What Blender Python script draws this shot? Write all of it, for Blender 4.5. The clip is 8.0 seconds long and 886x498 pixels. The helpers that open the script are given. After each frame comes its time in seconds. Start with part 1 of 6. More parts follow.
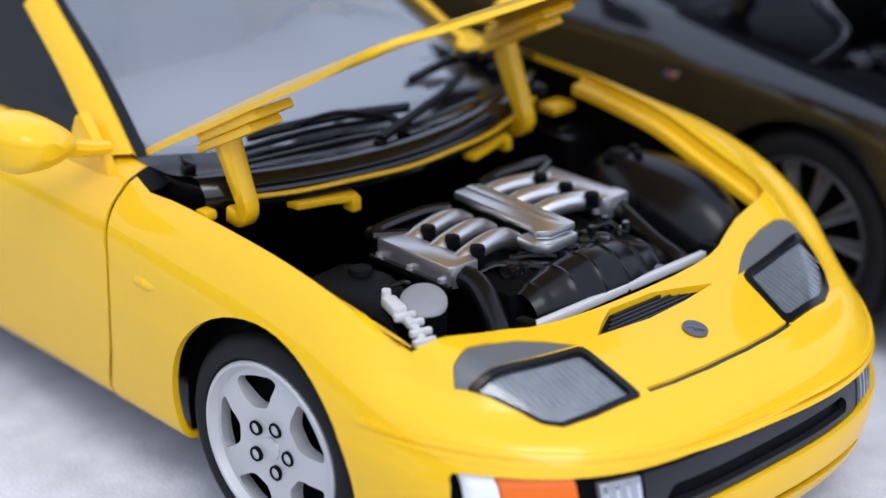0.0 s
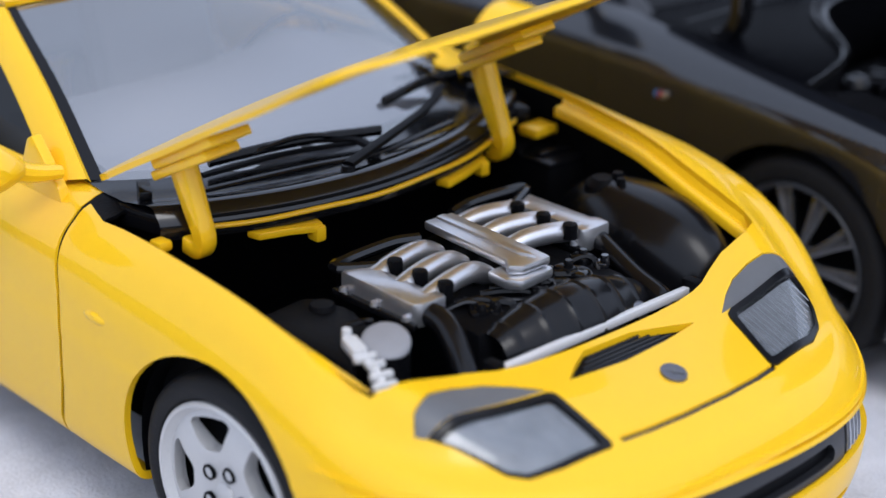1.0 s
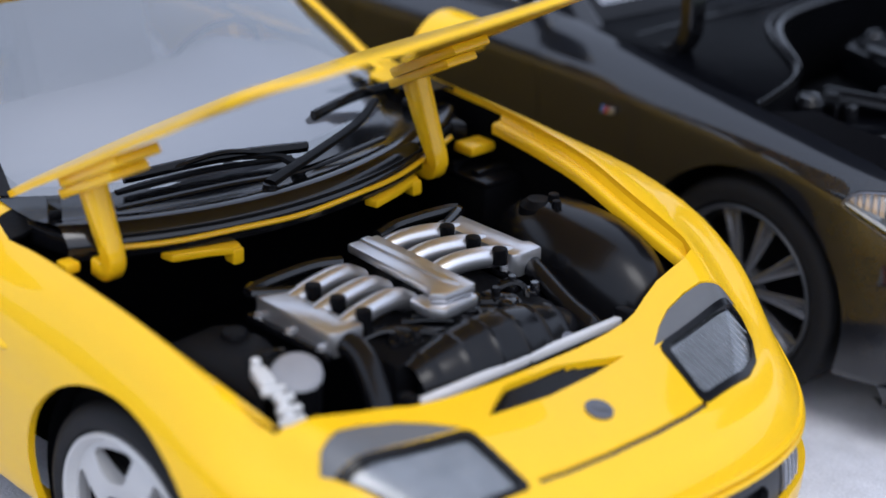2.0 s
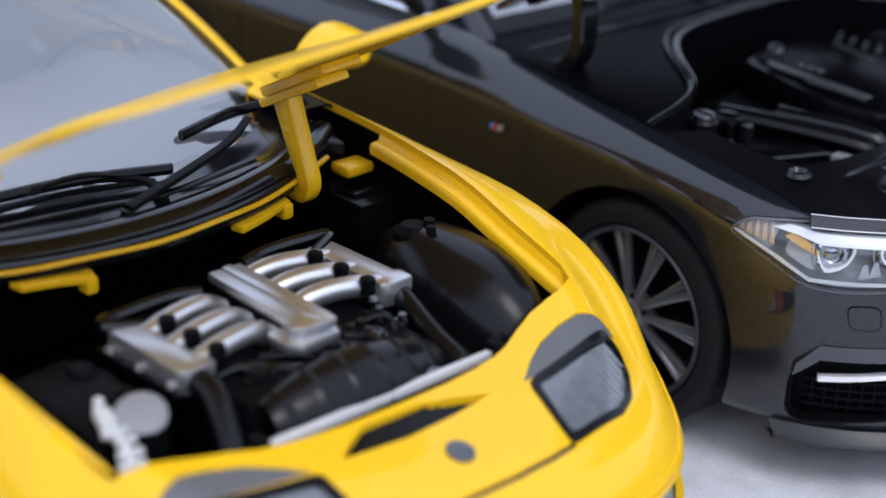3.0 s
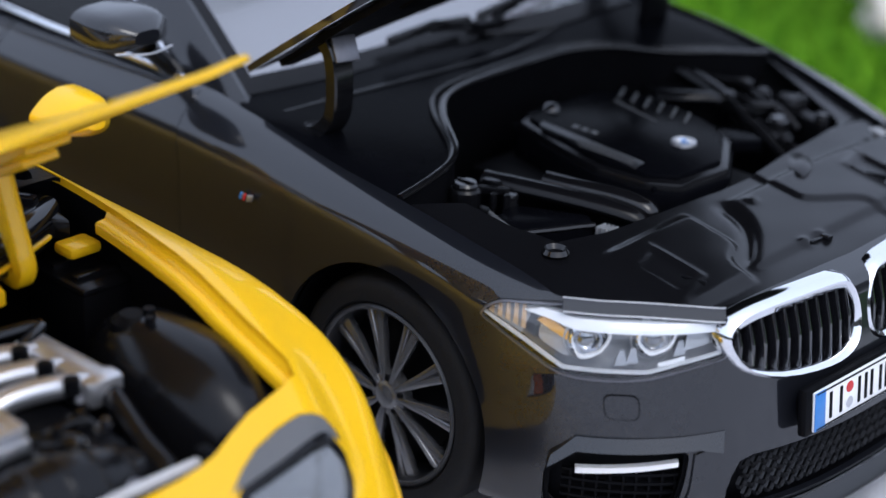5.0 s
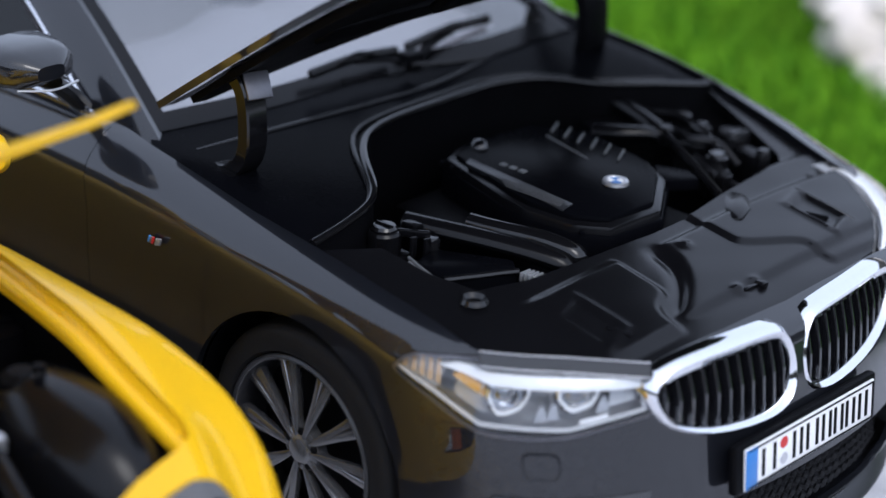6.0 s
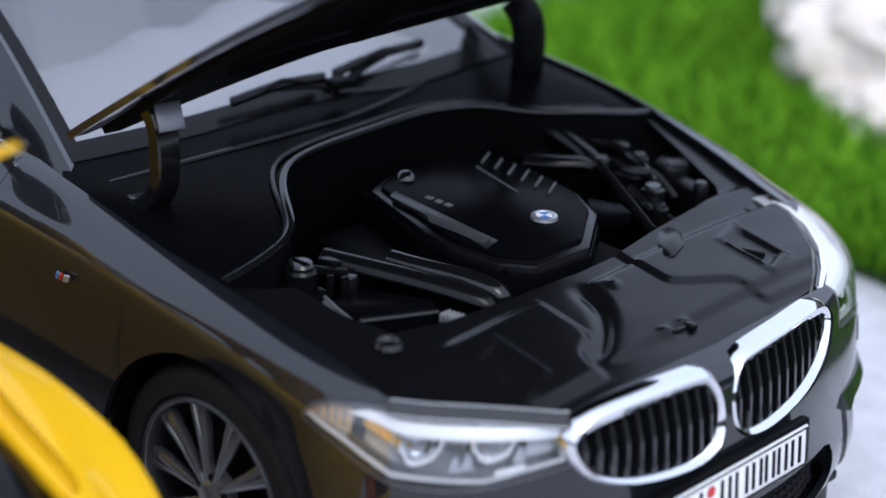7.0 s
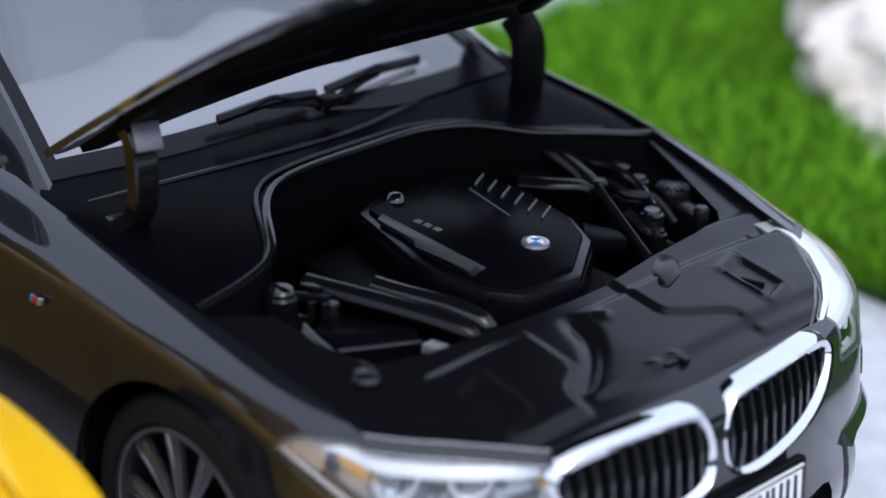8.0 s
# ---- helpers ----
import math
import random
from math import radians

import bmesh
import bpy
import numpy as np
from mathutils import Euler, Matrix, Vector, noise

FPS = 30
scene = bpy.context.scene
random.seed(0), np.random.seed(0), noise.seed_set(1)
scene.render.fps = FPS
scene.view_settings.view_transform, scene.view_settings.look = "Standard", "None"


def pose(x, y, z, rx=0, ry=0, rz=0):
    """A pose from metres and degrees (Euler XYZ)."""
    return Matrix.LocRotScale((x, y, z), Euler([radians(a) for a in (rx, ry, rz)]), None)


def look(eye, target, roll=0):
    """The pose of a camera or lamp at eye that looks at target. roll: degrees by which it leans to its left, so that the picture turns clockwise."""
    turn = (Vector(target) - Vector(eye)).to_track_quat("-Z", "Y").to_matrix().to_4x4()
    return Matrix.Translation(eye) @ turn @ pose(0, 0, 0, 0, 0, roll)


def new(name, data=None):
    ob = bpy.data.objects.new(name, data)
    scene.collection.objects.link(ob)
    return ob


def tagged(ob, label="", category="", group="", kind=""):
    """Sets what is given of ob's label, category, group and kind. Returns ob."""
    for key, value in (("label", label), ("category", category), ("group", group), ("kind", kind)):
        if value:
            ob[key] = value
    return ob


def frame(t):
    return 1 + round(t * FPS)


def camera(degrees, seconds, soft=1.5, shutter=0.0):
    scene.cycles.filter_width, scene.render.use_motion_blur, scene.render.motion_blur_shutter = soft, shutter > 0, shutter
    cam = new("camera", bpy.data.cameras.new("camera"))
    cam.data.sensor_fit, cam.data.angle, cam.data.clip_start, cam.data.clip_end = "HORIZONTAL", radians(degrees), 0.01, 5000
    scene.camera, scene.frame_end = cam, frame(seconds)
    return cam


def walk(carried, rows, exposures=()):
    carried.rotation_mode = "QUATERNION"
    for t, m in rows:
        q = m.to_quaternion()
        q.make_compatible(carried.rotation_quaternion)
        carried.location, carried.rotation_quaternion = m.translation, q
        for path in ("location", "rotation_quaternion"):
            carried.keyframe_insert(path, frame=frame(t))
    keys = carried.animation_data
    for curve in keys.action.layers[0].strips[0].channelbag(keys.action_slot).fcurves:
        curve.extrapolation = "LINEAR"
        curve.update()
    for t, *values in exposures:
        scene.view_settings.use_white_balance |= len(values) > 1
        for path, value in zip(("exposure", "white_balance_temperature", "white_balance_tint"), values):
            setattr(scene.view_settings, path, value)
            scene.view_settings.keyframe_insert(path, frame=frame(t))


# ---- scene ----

S = 1 / 18          # both cars are 1:18 models; shapes below are written in metres of the full-size car

# ---- camera: (seconds, eye, target, lean) in car metres ----
PATH = [
    (0, (3.495, -3.862, 2.812), (2.225, -2.527, 2.035), 0.35),
    (0.5, (3.442, -3.694, 2.819), (2.166, -2.361, 2.049), 0.44),
    (1, (3.382, -3.548, 2.808), (2.100, -2.230, 2.022), 0.59),
    (2.5, (3.346, -3.078, 2.806), (2.079, -1.753, 2.005), 1.92),
    (3, (3.356, -2.903, 2.828), (2.108, -1.566, 2.020), 2.07),
    (3.5, (3.341, -2.745, 2.859), (2.107, -1.402, 2.038), 2.28),
    (4, (3.365, -2.605, 2.871), (2.149, -1.244, 2.053), 2.31),
    (4.5, (3.389, -2.429, 2.890), (2.194, -1.046, 2.078), 2.63),
    (5, (3.406, -2.284, 2.919), (2.223, -0.891, 2.107), 2.76),
    (6.5, (3.340, -1.787, 2.942), (2.170, -0.383, 2.130), 3.08),
    (7, (3.353, -1.659, 2.962), (2.185, -0.254, 2.148), 3.31),
    (7.5, (3.335, -1.551, 2.975), (2.149, -0.164, 2.156), 3.45),
    (8, (3.338, -1.425, 2.972), (2.139, -0.050, 2.152), 3.46),
]
cam = camera(25.0, 8.0)
cam.data.dof.use_dof = True
cam.data.dof.focus_distance = 5.25 * S
cam.data.dof.aperture_fstop = 12.0
walk(cam, [(t, look(Vector(e) * S, Vector(g) * S, roll)) for t, e, g, roll in PATH], [(0, 0.24, 6050, 10), (8, 0.24, 6050, 10)])

# ---- light ----
world = bpy.data.worlds.new("world")
scene.world = world
world.use_nodes = True
wn = world.node_tree.nodes
sky = wn.new("ShaderNodeTexSky")
sky.sky_type = 'NISHITA'
sky.sun_disc = False
sky.sun_elevation = radians(55)
sky.sun_rotation = radians(110.5)
sky.dust_density = 4.0
wn["Background"].inputs[1].default_value = 0.15
cloud = wn.new("ShaderNodeHueSaturation")     # thin overcast: the sky with most of its blue taken out
cloud.inputs["Saturation"].default_value = 0.75
world.node_tree.links.new(sky.outputs[0], cloud.inputs["Color"])
veil = wn.new("ShaderNodeMix")                # an even high cloud layer over the whole sky
veil.data_type = 'RGBA'
veil.inputs[0].default_value = 0.62
veil.inputs[7].default_value = (7.7, 8.4, 10.2, 1)
world.node_tree.links.new(cloud.outputs[0], veil.inputs[6])
world.node_tree.links.new(veil.outputs[2], wn["Background"].inputs[0])
sun = new("sun", bpy.data.lights.new("sun", 'SUN'))
sun.data.energy = 0.6
sun.data.angle = radians(25)
sun.data.color = (1.0, 0.97, 0.93)
sun.matrix_world = look((1.6, -0.6, 2.4), (0, 0, 0))

# ---- materials ----
def material(name, color, rough=0.5, metal=0.0, coat=0.0, coat_rough=0.05, bump=0.0, scale=900.0, vary=0.12, rough_vary=0.1, spec=0.5):
    """Principled surface with colour and roughness varied at two scales and a fine relief."""
    m = bpy.data.materials.new(name)
    m.use_nodes = True
    nt = m.node_tree
    n, l = nt.nodes, nt.links
    b = n["Principled BSDF"]
    co = n.new("ShaderNodeTexCoord")
    big, fine = n.new("ShaderNodeTexNoise"), n.new("ShaderNodeTexNoise")
    big.inputs["Scale"].default_value, fine.inputs["Scale"].default_value = scale / 14, scale
    big.inputs["Detail"].default_value, fine.inputs["Detail"].default_value = 3, 4
    for t in (big, fine):
        l.new(co.outputs["Object"], t.inputs["Vector"])
    add = n.new("ShaderNodeMath")
    add.operation = 'ADD'
    l.new(big.outputs[0], add.inputs[0])
    l.new(fine.outputs[0], add.inputs[1])
    ramp = n.new("ShaderNodeMapRange")
    ramp.inputs[1].default_value, ramp.inputs[2].default_value = 0.6, 1.4
    ramp.inputs[3].default_value, ramp.inputs[4].default_value = 1 - vary, 1 + vary
    l.new(add.outputs[0], ramp.inputs[0])
    mix = n.new("ShaderNodeVectorMath")
    mix.operation = 'MULTIPLY'
    mix.inputs[0].default_value = color[:3]
    l.new(ramp.outputs[0], mix.inputs[1])
    l.new(mix.outputs[0], b.inputs["Base Color"])
    rr = n.new("ShaderNodeMapRange")
    rr.inputs[1].default_value, rr.inputs[2].default_value = 0.6, 1.4
    rr.inputs[3].default_value, rr.inputs[4].default_value = max(rough - rough_vary * rough, 0.01), min(rough + rough_vary * rough, 1)
    l.new(add.outputs[0], rr.inputs[0])
    l.new(rr.outputs[0], b.inputs["Roughness"])
    b.inputs["Metallic"].default_value = metal
    b.inputs["Specular IOR Level"].default_value = spec
    b.inputs["Coat Weight"].default_value = coat
    b.inputs["Coat Roughness"].default_value = coat_rough
    if bump:
        bp = n.new("ShaderNodeBump")
        bp.inputs["Strength"].default_value = bump
        bp.inputs["Distance"].default_value = 0.0004
        l.new(fine.outputs[0], bp.inputs["Height"])
        l.new(bp.outputs[0], b.inputs["Normal"])
    return m


def glass_material(name, tint, rough=0.0, f0=0.05):
    """Thin clear plastic: part see-through, part mirror-like gloss that grows towards grazing angles."""
    m = bpy.data.materials.new(name)
    m.use_nodes = True
    n, l = m.node_tree.nodes, m.node_tree.links
    n.remove(n["Principled BSDF"])
    tr, gl, mx, lw = n.new("ShaderNodeBsdfTransparent"), n.new("ShaderNodeBsdfGlossy"), n.new("ShaderNodeMixShader"), n.new("ShaderNodeLayerWeight")
    tr.inputs[0].default_value = (*tint, 1)
    gl.inputs["Roughness"].default_value = rough
    up, mr = n.new("ShaderNodeMath"), n.new("ShaderNodeMapRange")
    up.operation = 'POWER'
    up.inputs[1].default_value = 5.0
    mr.inputs[3].default_value = f0
    lw.inputs[0].default_value = 0.5
    l.new(lw.outputs["Facing"], up.inputs[0])
    l.new(up.outputs[0], mr.inputs[0])
    l.new(mr.outputs[0], mx.inputs[0])
    l.new(tr.outputs[0], mx.inputs[1])
    l.new(gl.outputs[0], mx.inputs[2])
    l.new(mx.outputs[0], n["Material Output"].inputs[0])
    return m


YELLOW = material("yellow_paint", (0.89, 0.518, 0.005), 0.38, coat=0.48, coat_rough=0.05, vary=0.02, scale=300, spec=0.18)
GREY_PAINT = material("dark_grey_paint", (0.0085, 0.0094, 0.0125), 0.34, metal=0.1, coat=1.0, coat_rough=0.015, vary=0.06, scale=4000, spec=0.12)
GREY_PAINT.node_tree.nodes["Principled BSDF"].inputs["Coat IOR"].default_value = 1.60
BLACK = material("black_plastic", (0.0035, 0.0036, 0.0045), 0.45, vary=0.2, bump=0.15, scale=2500, spec=0.06)
SATIN = material("satin_black_plastic", (0.005, 0.005, 0.006), 0.22, vary=0.15, scale=1500, spec=0.24)
GLOSS_BLACK = material("gloss_black", (0.008, 0.008, 0.01), 0.12, coat=0.6, vary=0.1)
RUBBER = material("rubber", (0.010, 0.010, 0.011), 0.6, vary=0.2, bump=0.2, scale=2500, spec=0.18)
SILVER = material("silver_paint", (0.66, 0.66, 0.68), 0.33, metal=0.9, vary=0.05, scale=1500)
WHEEL_SILVER = material("wheel_silver_paint", (0.55, 0.54, 0.525), 0.42, metal=0.3, vary=0.04, scale=2000)
CHROME = material("chrome", (0.86, 0.87, 0.9), 0.07, metal=1.0, vary=0.02)
DARK_METAL = material("dark_metal", (0.16, 0.16, 0.175), 0.32, metal=0.8, vary=0.15)
GREY = material("grey_plastic", (0.25, 0.25, 0.265), 0.5, vary=0.06, scale=700)
LAMP_GREY = material("lamp_grey", (0.50, 0.51, 0.53), 0.3, metal=0.6, vary=0.1, scale=1200)
COVER_GREY = material("flat_grey_plastic", (0.115, 0.117, 0.122), 0.42, vary=0.08, scale=900)
LAMP_SMOKE = material("smoked_reflector", (0.17, 0.175, 0.185), 0.3, metal=0.5, vary=0.25, scale=1100)
CLIP_WHITE = material("dull_white_plastic", (0.62, 0.62, 0.62), 0.5, vary=0.12, scale=1500)
LAMP_ETCH = material("etched_lamp_glass", (0.30, 0.305, 0.315), 0.5, metal=0.1, vary=0.35, bump=0.5, scale=420)
PIANO = material("polished_black_plastic", (0.006, 0.006, 0.007), 0.13, vary=0.15, scale=1200, spec=0.5)
MID_GREY = material("mid_grey_plastic", (0.12, 0.125, 0.13), 0.45, vary=0.12)
SEAT_GREY = material("grey_seat_vinyl", (0.26, 0.26, 0.275), 0.6, vary=0.08)
WHITE = material("white_plastic", (0.88, 0.88, 0.88), 0.4, vary=0.04)
TAN = material("pale_amber_plastic", (0.62, 0.44, 0.28), 0.35, vary=0.1)
AMBER = material("amber_plastic", (0.78, 0.42, 0.10), 0.3, vary=0.1)
LAMP_BRIGHT = material("lamp_reflector", (0.50, 0.51, 0.53), 0.45, metal=0.2, vary=0.12, scale=1600)
PALE_METAL = material("pale_aluminium_paint", (0.68, 0.68, 0.69), 0.4, metal=0.15, vary=0.05, scale=1600)
COVER_BLACK = material("matt_black_plastic", (0.0028, 0.003, 0.0042), 0.26, vary=0.2, bump=0.06, scale=1800, spec=0.014)
DASH = material("pale_grey_trim", (0.13, 0.13, 0.14), 0.55, vary=0.06, scale=500)
TRIM = material("dark_grey_trim", (0.015, 0.0155, 0.018), 0.36, vary=0.12, scale=1800)
WHEEL_GREY = material("dark_silver_paint", (0.24, 0.24, 0.25), 0.24, metal=0.75, vary=0.06, scale=2000)
ORANGE = material("orange_plastic", (0.85, 0.16, 0.01), 0.3, vary=0.05)
BLUE = material("blue_enamel", (0.04, 0.20, 0.55), 0.35)
RED = material("red_enamel", (0.55, 0.02, 0.02), 0.35)
GLASS = glass_material("windscreen_plastic", (0.88, 0.88, 0.91), 0.04, 0.28)
GLASS_PALE = glass_material("pale_windscreen_plastic", (0.90, 0.90, 0.92), 0.05, 0.335)
LENS = glass_material("clear_lens", (0.96, 0.97, 0.98), 0.02, 0.04)
PROJECTOR = glass_material("projector_glass", (0.9, 0.92, 0.95), 0.03, 0.45)
DARK_LENS = glass_material("smoked_lens", (0.88, 0.89, 0.9), 0.08, 0.045)
DARK_GLASS = glass_material("dark_window", (0.06, 0.06, 0.065), 0.03, 0.04)

# ---- mesh helpers ----
def lerp(a, b, t):
    return a + (b - a) * t


def smooth(t):
    t = min(max(t, 0.0), 1.0)
    return t * t * (3 - 2 * t)


def spline(knots, x):
    """Smooth curve through (x, value) knots, flat beyond its ends."""
    xs, vs = [k[0] for k in knots], [k[1] for k in knots]
    if x <= xs[0]:
        return vs[0]
    if x >= xs[-1]:
        return vs[-1]
    i = max(j for j in range(len(xs) - 1) if xs[j] <= x)
    d = [(vs[min(j + 1, len(xs) - 1)] - vs[max(j - 1, 0)]) / (xs[min(j + 1, len(xs) - 1)] - xs[max(j - 1, 0)]) for j in (i, i + 1)]
    h = xs[i + 1] - xs[i]
    t = (x - xs[i]) / h
    return ((1 + 2 * t) * (1 - t) ** 2 * vs[i] + t * (1 - t) ** 2 * h * d[0] + t * t * (3 - 2 * t) * vs[i + 1] + t * t * (t - 1) * h * d[1])


def catmull(pts, n, closed=False):
    """A smooth curve through points, n steps a span."""
    p = [Vector(q) for q in pts]
    out = []
    spans = len(p) if closed else len(p) - 1
    for i in range(spans):
        if closed:
            a, b, c, d = p[i - 1], p[i], p[(i + 1) % len(p)], p[(i + 2) % len(p)]
        else:
            b, c = p[i], p[i + 1]
            a = p[i - 1] if i else b * 2 - c
            d = p[i + 2] if i + 2 < len(p) else c * 2 - b
        for k in range(n):
            t = k / n
            out.append(0.5 * (2 * b + (c - a) * t + (2 * a - 5 * b + 4 * c - d) * t * t + (3 * b - a - 3 * c + d) * t ** 3))
    if not closed:
        out.append(p[-1])
    return out


def grid(rows, closed_u=False, closed_v=False):
    """A sheet over rows of points."""
    bm = bmesh.new()
    vs = [[bm.verts.new(p) for p in r] for r in rows]
    for i in range(len(vs) if closed_v else len(vs) - 1):
        a, b = vs[i], vs[(i + 1) % len(vs)]
        for j in range(len(a) if closed_u else len(a) - 1):
            k = (j + 1) % len(a)
            bm.faces.new((a[j], a[k], b[k], b[j]))
    return bm


def prism(plan, lo, hi, axis='z'):
    """A solid with an outline in the plane across axis ('z': x, y; 'y': x, z; 'x': y, z)."""
    def put(p, h):
        return {'z': (p[0], p[1], h), 'y': (p[0], h, p[1]), 'x': (h, p[0], p[1])}[axis]
    bm = bmesh.new()
    a = [bm.verts.new(put(p, lo)) for p in plan]
    b = [bm.verts.new(put(p, hi)) for p in plan]
    bm.faces.new(a[::-1])
    bm.faces.new(b)
    for i in range(len(a)):
        j = (i + 1) % len(a)
        bm.faces.new((a[i], a[j], b[j], b[i]))
    bmesh.ops.recalc_face_normals(bm, faces=bm.faces)
    return bm


def box(c, s, bevel=0.008, m=None, seg=2):
    """A rounded box: centre, full sizes."""
    bm = bmesh.new()
    bmesh.ops.create_cube(bm, size=1, matrix=Matrix.Diagonal((*s, 1)))
    if bevel:
        bmesh.ops.bevel(bm, geom=bm.edges[:], offset=min(bevel, min(s) * 0.45), segments=seg, profile=0.5, affect='EDGES')
    bmesh.ops.transform(bm, verts=bm.verts, matrix=Matrix.Translation(c) @ (m or Matrix()))
    return bm


def slab(plan, lo, hi, axis='z', bevel=0.006, seg=2):
    """A bevelled prism."""
    bm = prism(plan, lo, hi, axis)
    if bevel:
        bmesh.ops.bevel(bm, geom=bm.edges[:], offset=bevel, segments=seg, profile=0.5, affect='EDGES', clamp_overlap=True)
    return bm


def turned(profile, n=32, axis='y', c=(0, 0, 0)):
    """A body of revolution from (radius, height) points, along axis."""
    rows = []
    for r, h in profile:
        row = []
        for k in range(n):
            a = 2 * math.pi * k / n
            u, v = max(r, 1e-4) * math.cos(a), max(r, 1e-4) * math.sin(a)
            row.append(Vector(c) + Vector({'y': (u, h, v), 'z': (u, v, h), 'x': (h, u, v)}[axis]))
        rows.append(row)
    bm = grid(rows, closed_u=True)
    bmesh.ops.remove_doubles(bm, verts=bm.verts, dist=3e-4)
    bmesh.ops.recalc_face_normals(bm, faces=bm.faces)
    return bm


def tube(pts, r, n=8, steps=5, taper=1.0, flat=1.0):
    """A round bar along a smooth curve through points."""
    c = catmull(pts, steps) if len(pts) > 2 else [Vector(p) for p in pts]
    rows = []
    up = Vector((0, 0, 1))
    for i, p in enumerate(c):
        d = (c[min(i + 1, len(c) - 1)] - c[max(i - 1, 0)]).normalized()
        side = d.cross(up)
        side = side.normalized() if side.length > 1e-3 else Vector((1, 0, 0))
        top = side.cross(d)
        rr = r * lerp(1, taper, i / max(len(c) - 1, 1))
        rows.append([p + side * rr * math.cos(2 * math.pi * k / n) + top * rr * flat * math.sin(2 * math.pi * k / n) for k in range(n)])
    bm = grid(rows, closed_u=True)
    bm.verts.ensure_lookup_table()
    bm.faces.new([bm.verts[k] for k in range(n)])
    bm.faces.new([bm.verts[len(bm.verts) - 1 - k] for k in range(n)])
    bmesh.ops.recalc_face_normals(bm, faces=bm.faces)
    return bm


def joined(*bms):
    out = bmesh.new()
    for b in bms:
        me = bpy.data.meshes.new("t")
        b.to_mesh(me)
        b.free()
        out.from_mesh(me)
        bpy.data.meshes.remove(me)
    return out


def moved(bm, m):
    bmesh.ops.transform(bm, verts=bm.verts, matrix=m)
    return bm


def mirrored(bm):
    bmesh.ops.transform(bm, verts=bm.verts, matrix=Matrix.Diagonal((1, -1, 1, 1)))
    bmesh.ops.reverse_faces(bm, faces=bm.faces)
    return bm


def facing(bm, v):
    """Turns a sheet so that it faces along v."""
    bmesh.ops.recalc_face_normals(bm, faces=bm.faces)
    if sum((f.normal * f.calc_area() for f in bm.faces), Vector()).dot(Vector(v)) < 0:
        bmesh.ops.reverse_faces(bm, faces=bm.faces)
    return bm


def carved(bm, cuts=(), thick=0.0, keep=None, offset=-1.0):
    """The shape bm, thickened, less the solids in cuts, and kept only inside the solid keep."""
    me = bpy.data.meshes.new("t")
    bm.to_mesh(me)
    ob = new("t", me)
    made = [ob]
    if thick:
        s = ob.modifiers.new("s", 'SOLIDIFY')
        s.thickness, s.offset = thick, offset
    for op, c in [('DIFFERENCE', c) for c in cuts] + ([('INTERSECT', keep)] if keep else []):
        cm = bpy.data.meshes.new("c")
        c.to_mesh(cm)
        co = new("c", cm)
        made.append(co)
        b = ob.modifiers.new("b", 'BOOLEAN')
        b.operation, b.object, b.solver = op, co, 'EXACT'
    bpy.context.view_layer.update()
    dg = bpy.context.evaluated_depsgraph_get()
    res = bmesh.new()
    res.from_mesh(ob.evaluated_get(dg).to_mesh())
    for o in made:
        d = o.data
        bpy.data.objects.remove(o)
        bpy.data.meshes.remove(d)
    return res


def part(name, bm, mat, parent, label="", sharp=35):
    """Links a bmesh, written in car metres, as one mesh under a thing or a part."""
    bmesh.ops.scale(bm, vec=(S, S, S), verts=bm.verts)
    me = bpy.data.meshes.new(name)
    bm.to_mesh(me)
    bm.free()
    me.polygons.foreach_set("use_smooth", [True] * len(me.polygons))
    me.set_sharp_from_angle(angle=radians(sharp))
    me.materials.append(mat)
    ob = new(name, me)
    ob.parent = parent
    if label:
        tagged(ob, label)
    return ob


def again(ob, m, parent=None):
    """The same mesh once more, at the pose m in car metres."""
    o = bpy.data.objects.new(ob.name.split(".")[0], ob.data)
    scene.collection.objects.link(o)
    o.parent = parent or ob.parent
    m = m.copy()
    m.translation *= S
    o.matrix_basis = m
    return o


def thing(name, label, category, m=Matrix(), group="", kind=""):
    ob = new(name)
    m = m.copy()
    m.translation *= S
    ob.matrix_basis = m
    return tagged(ob, label, category, group, kind)


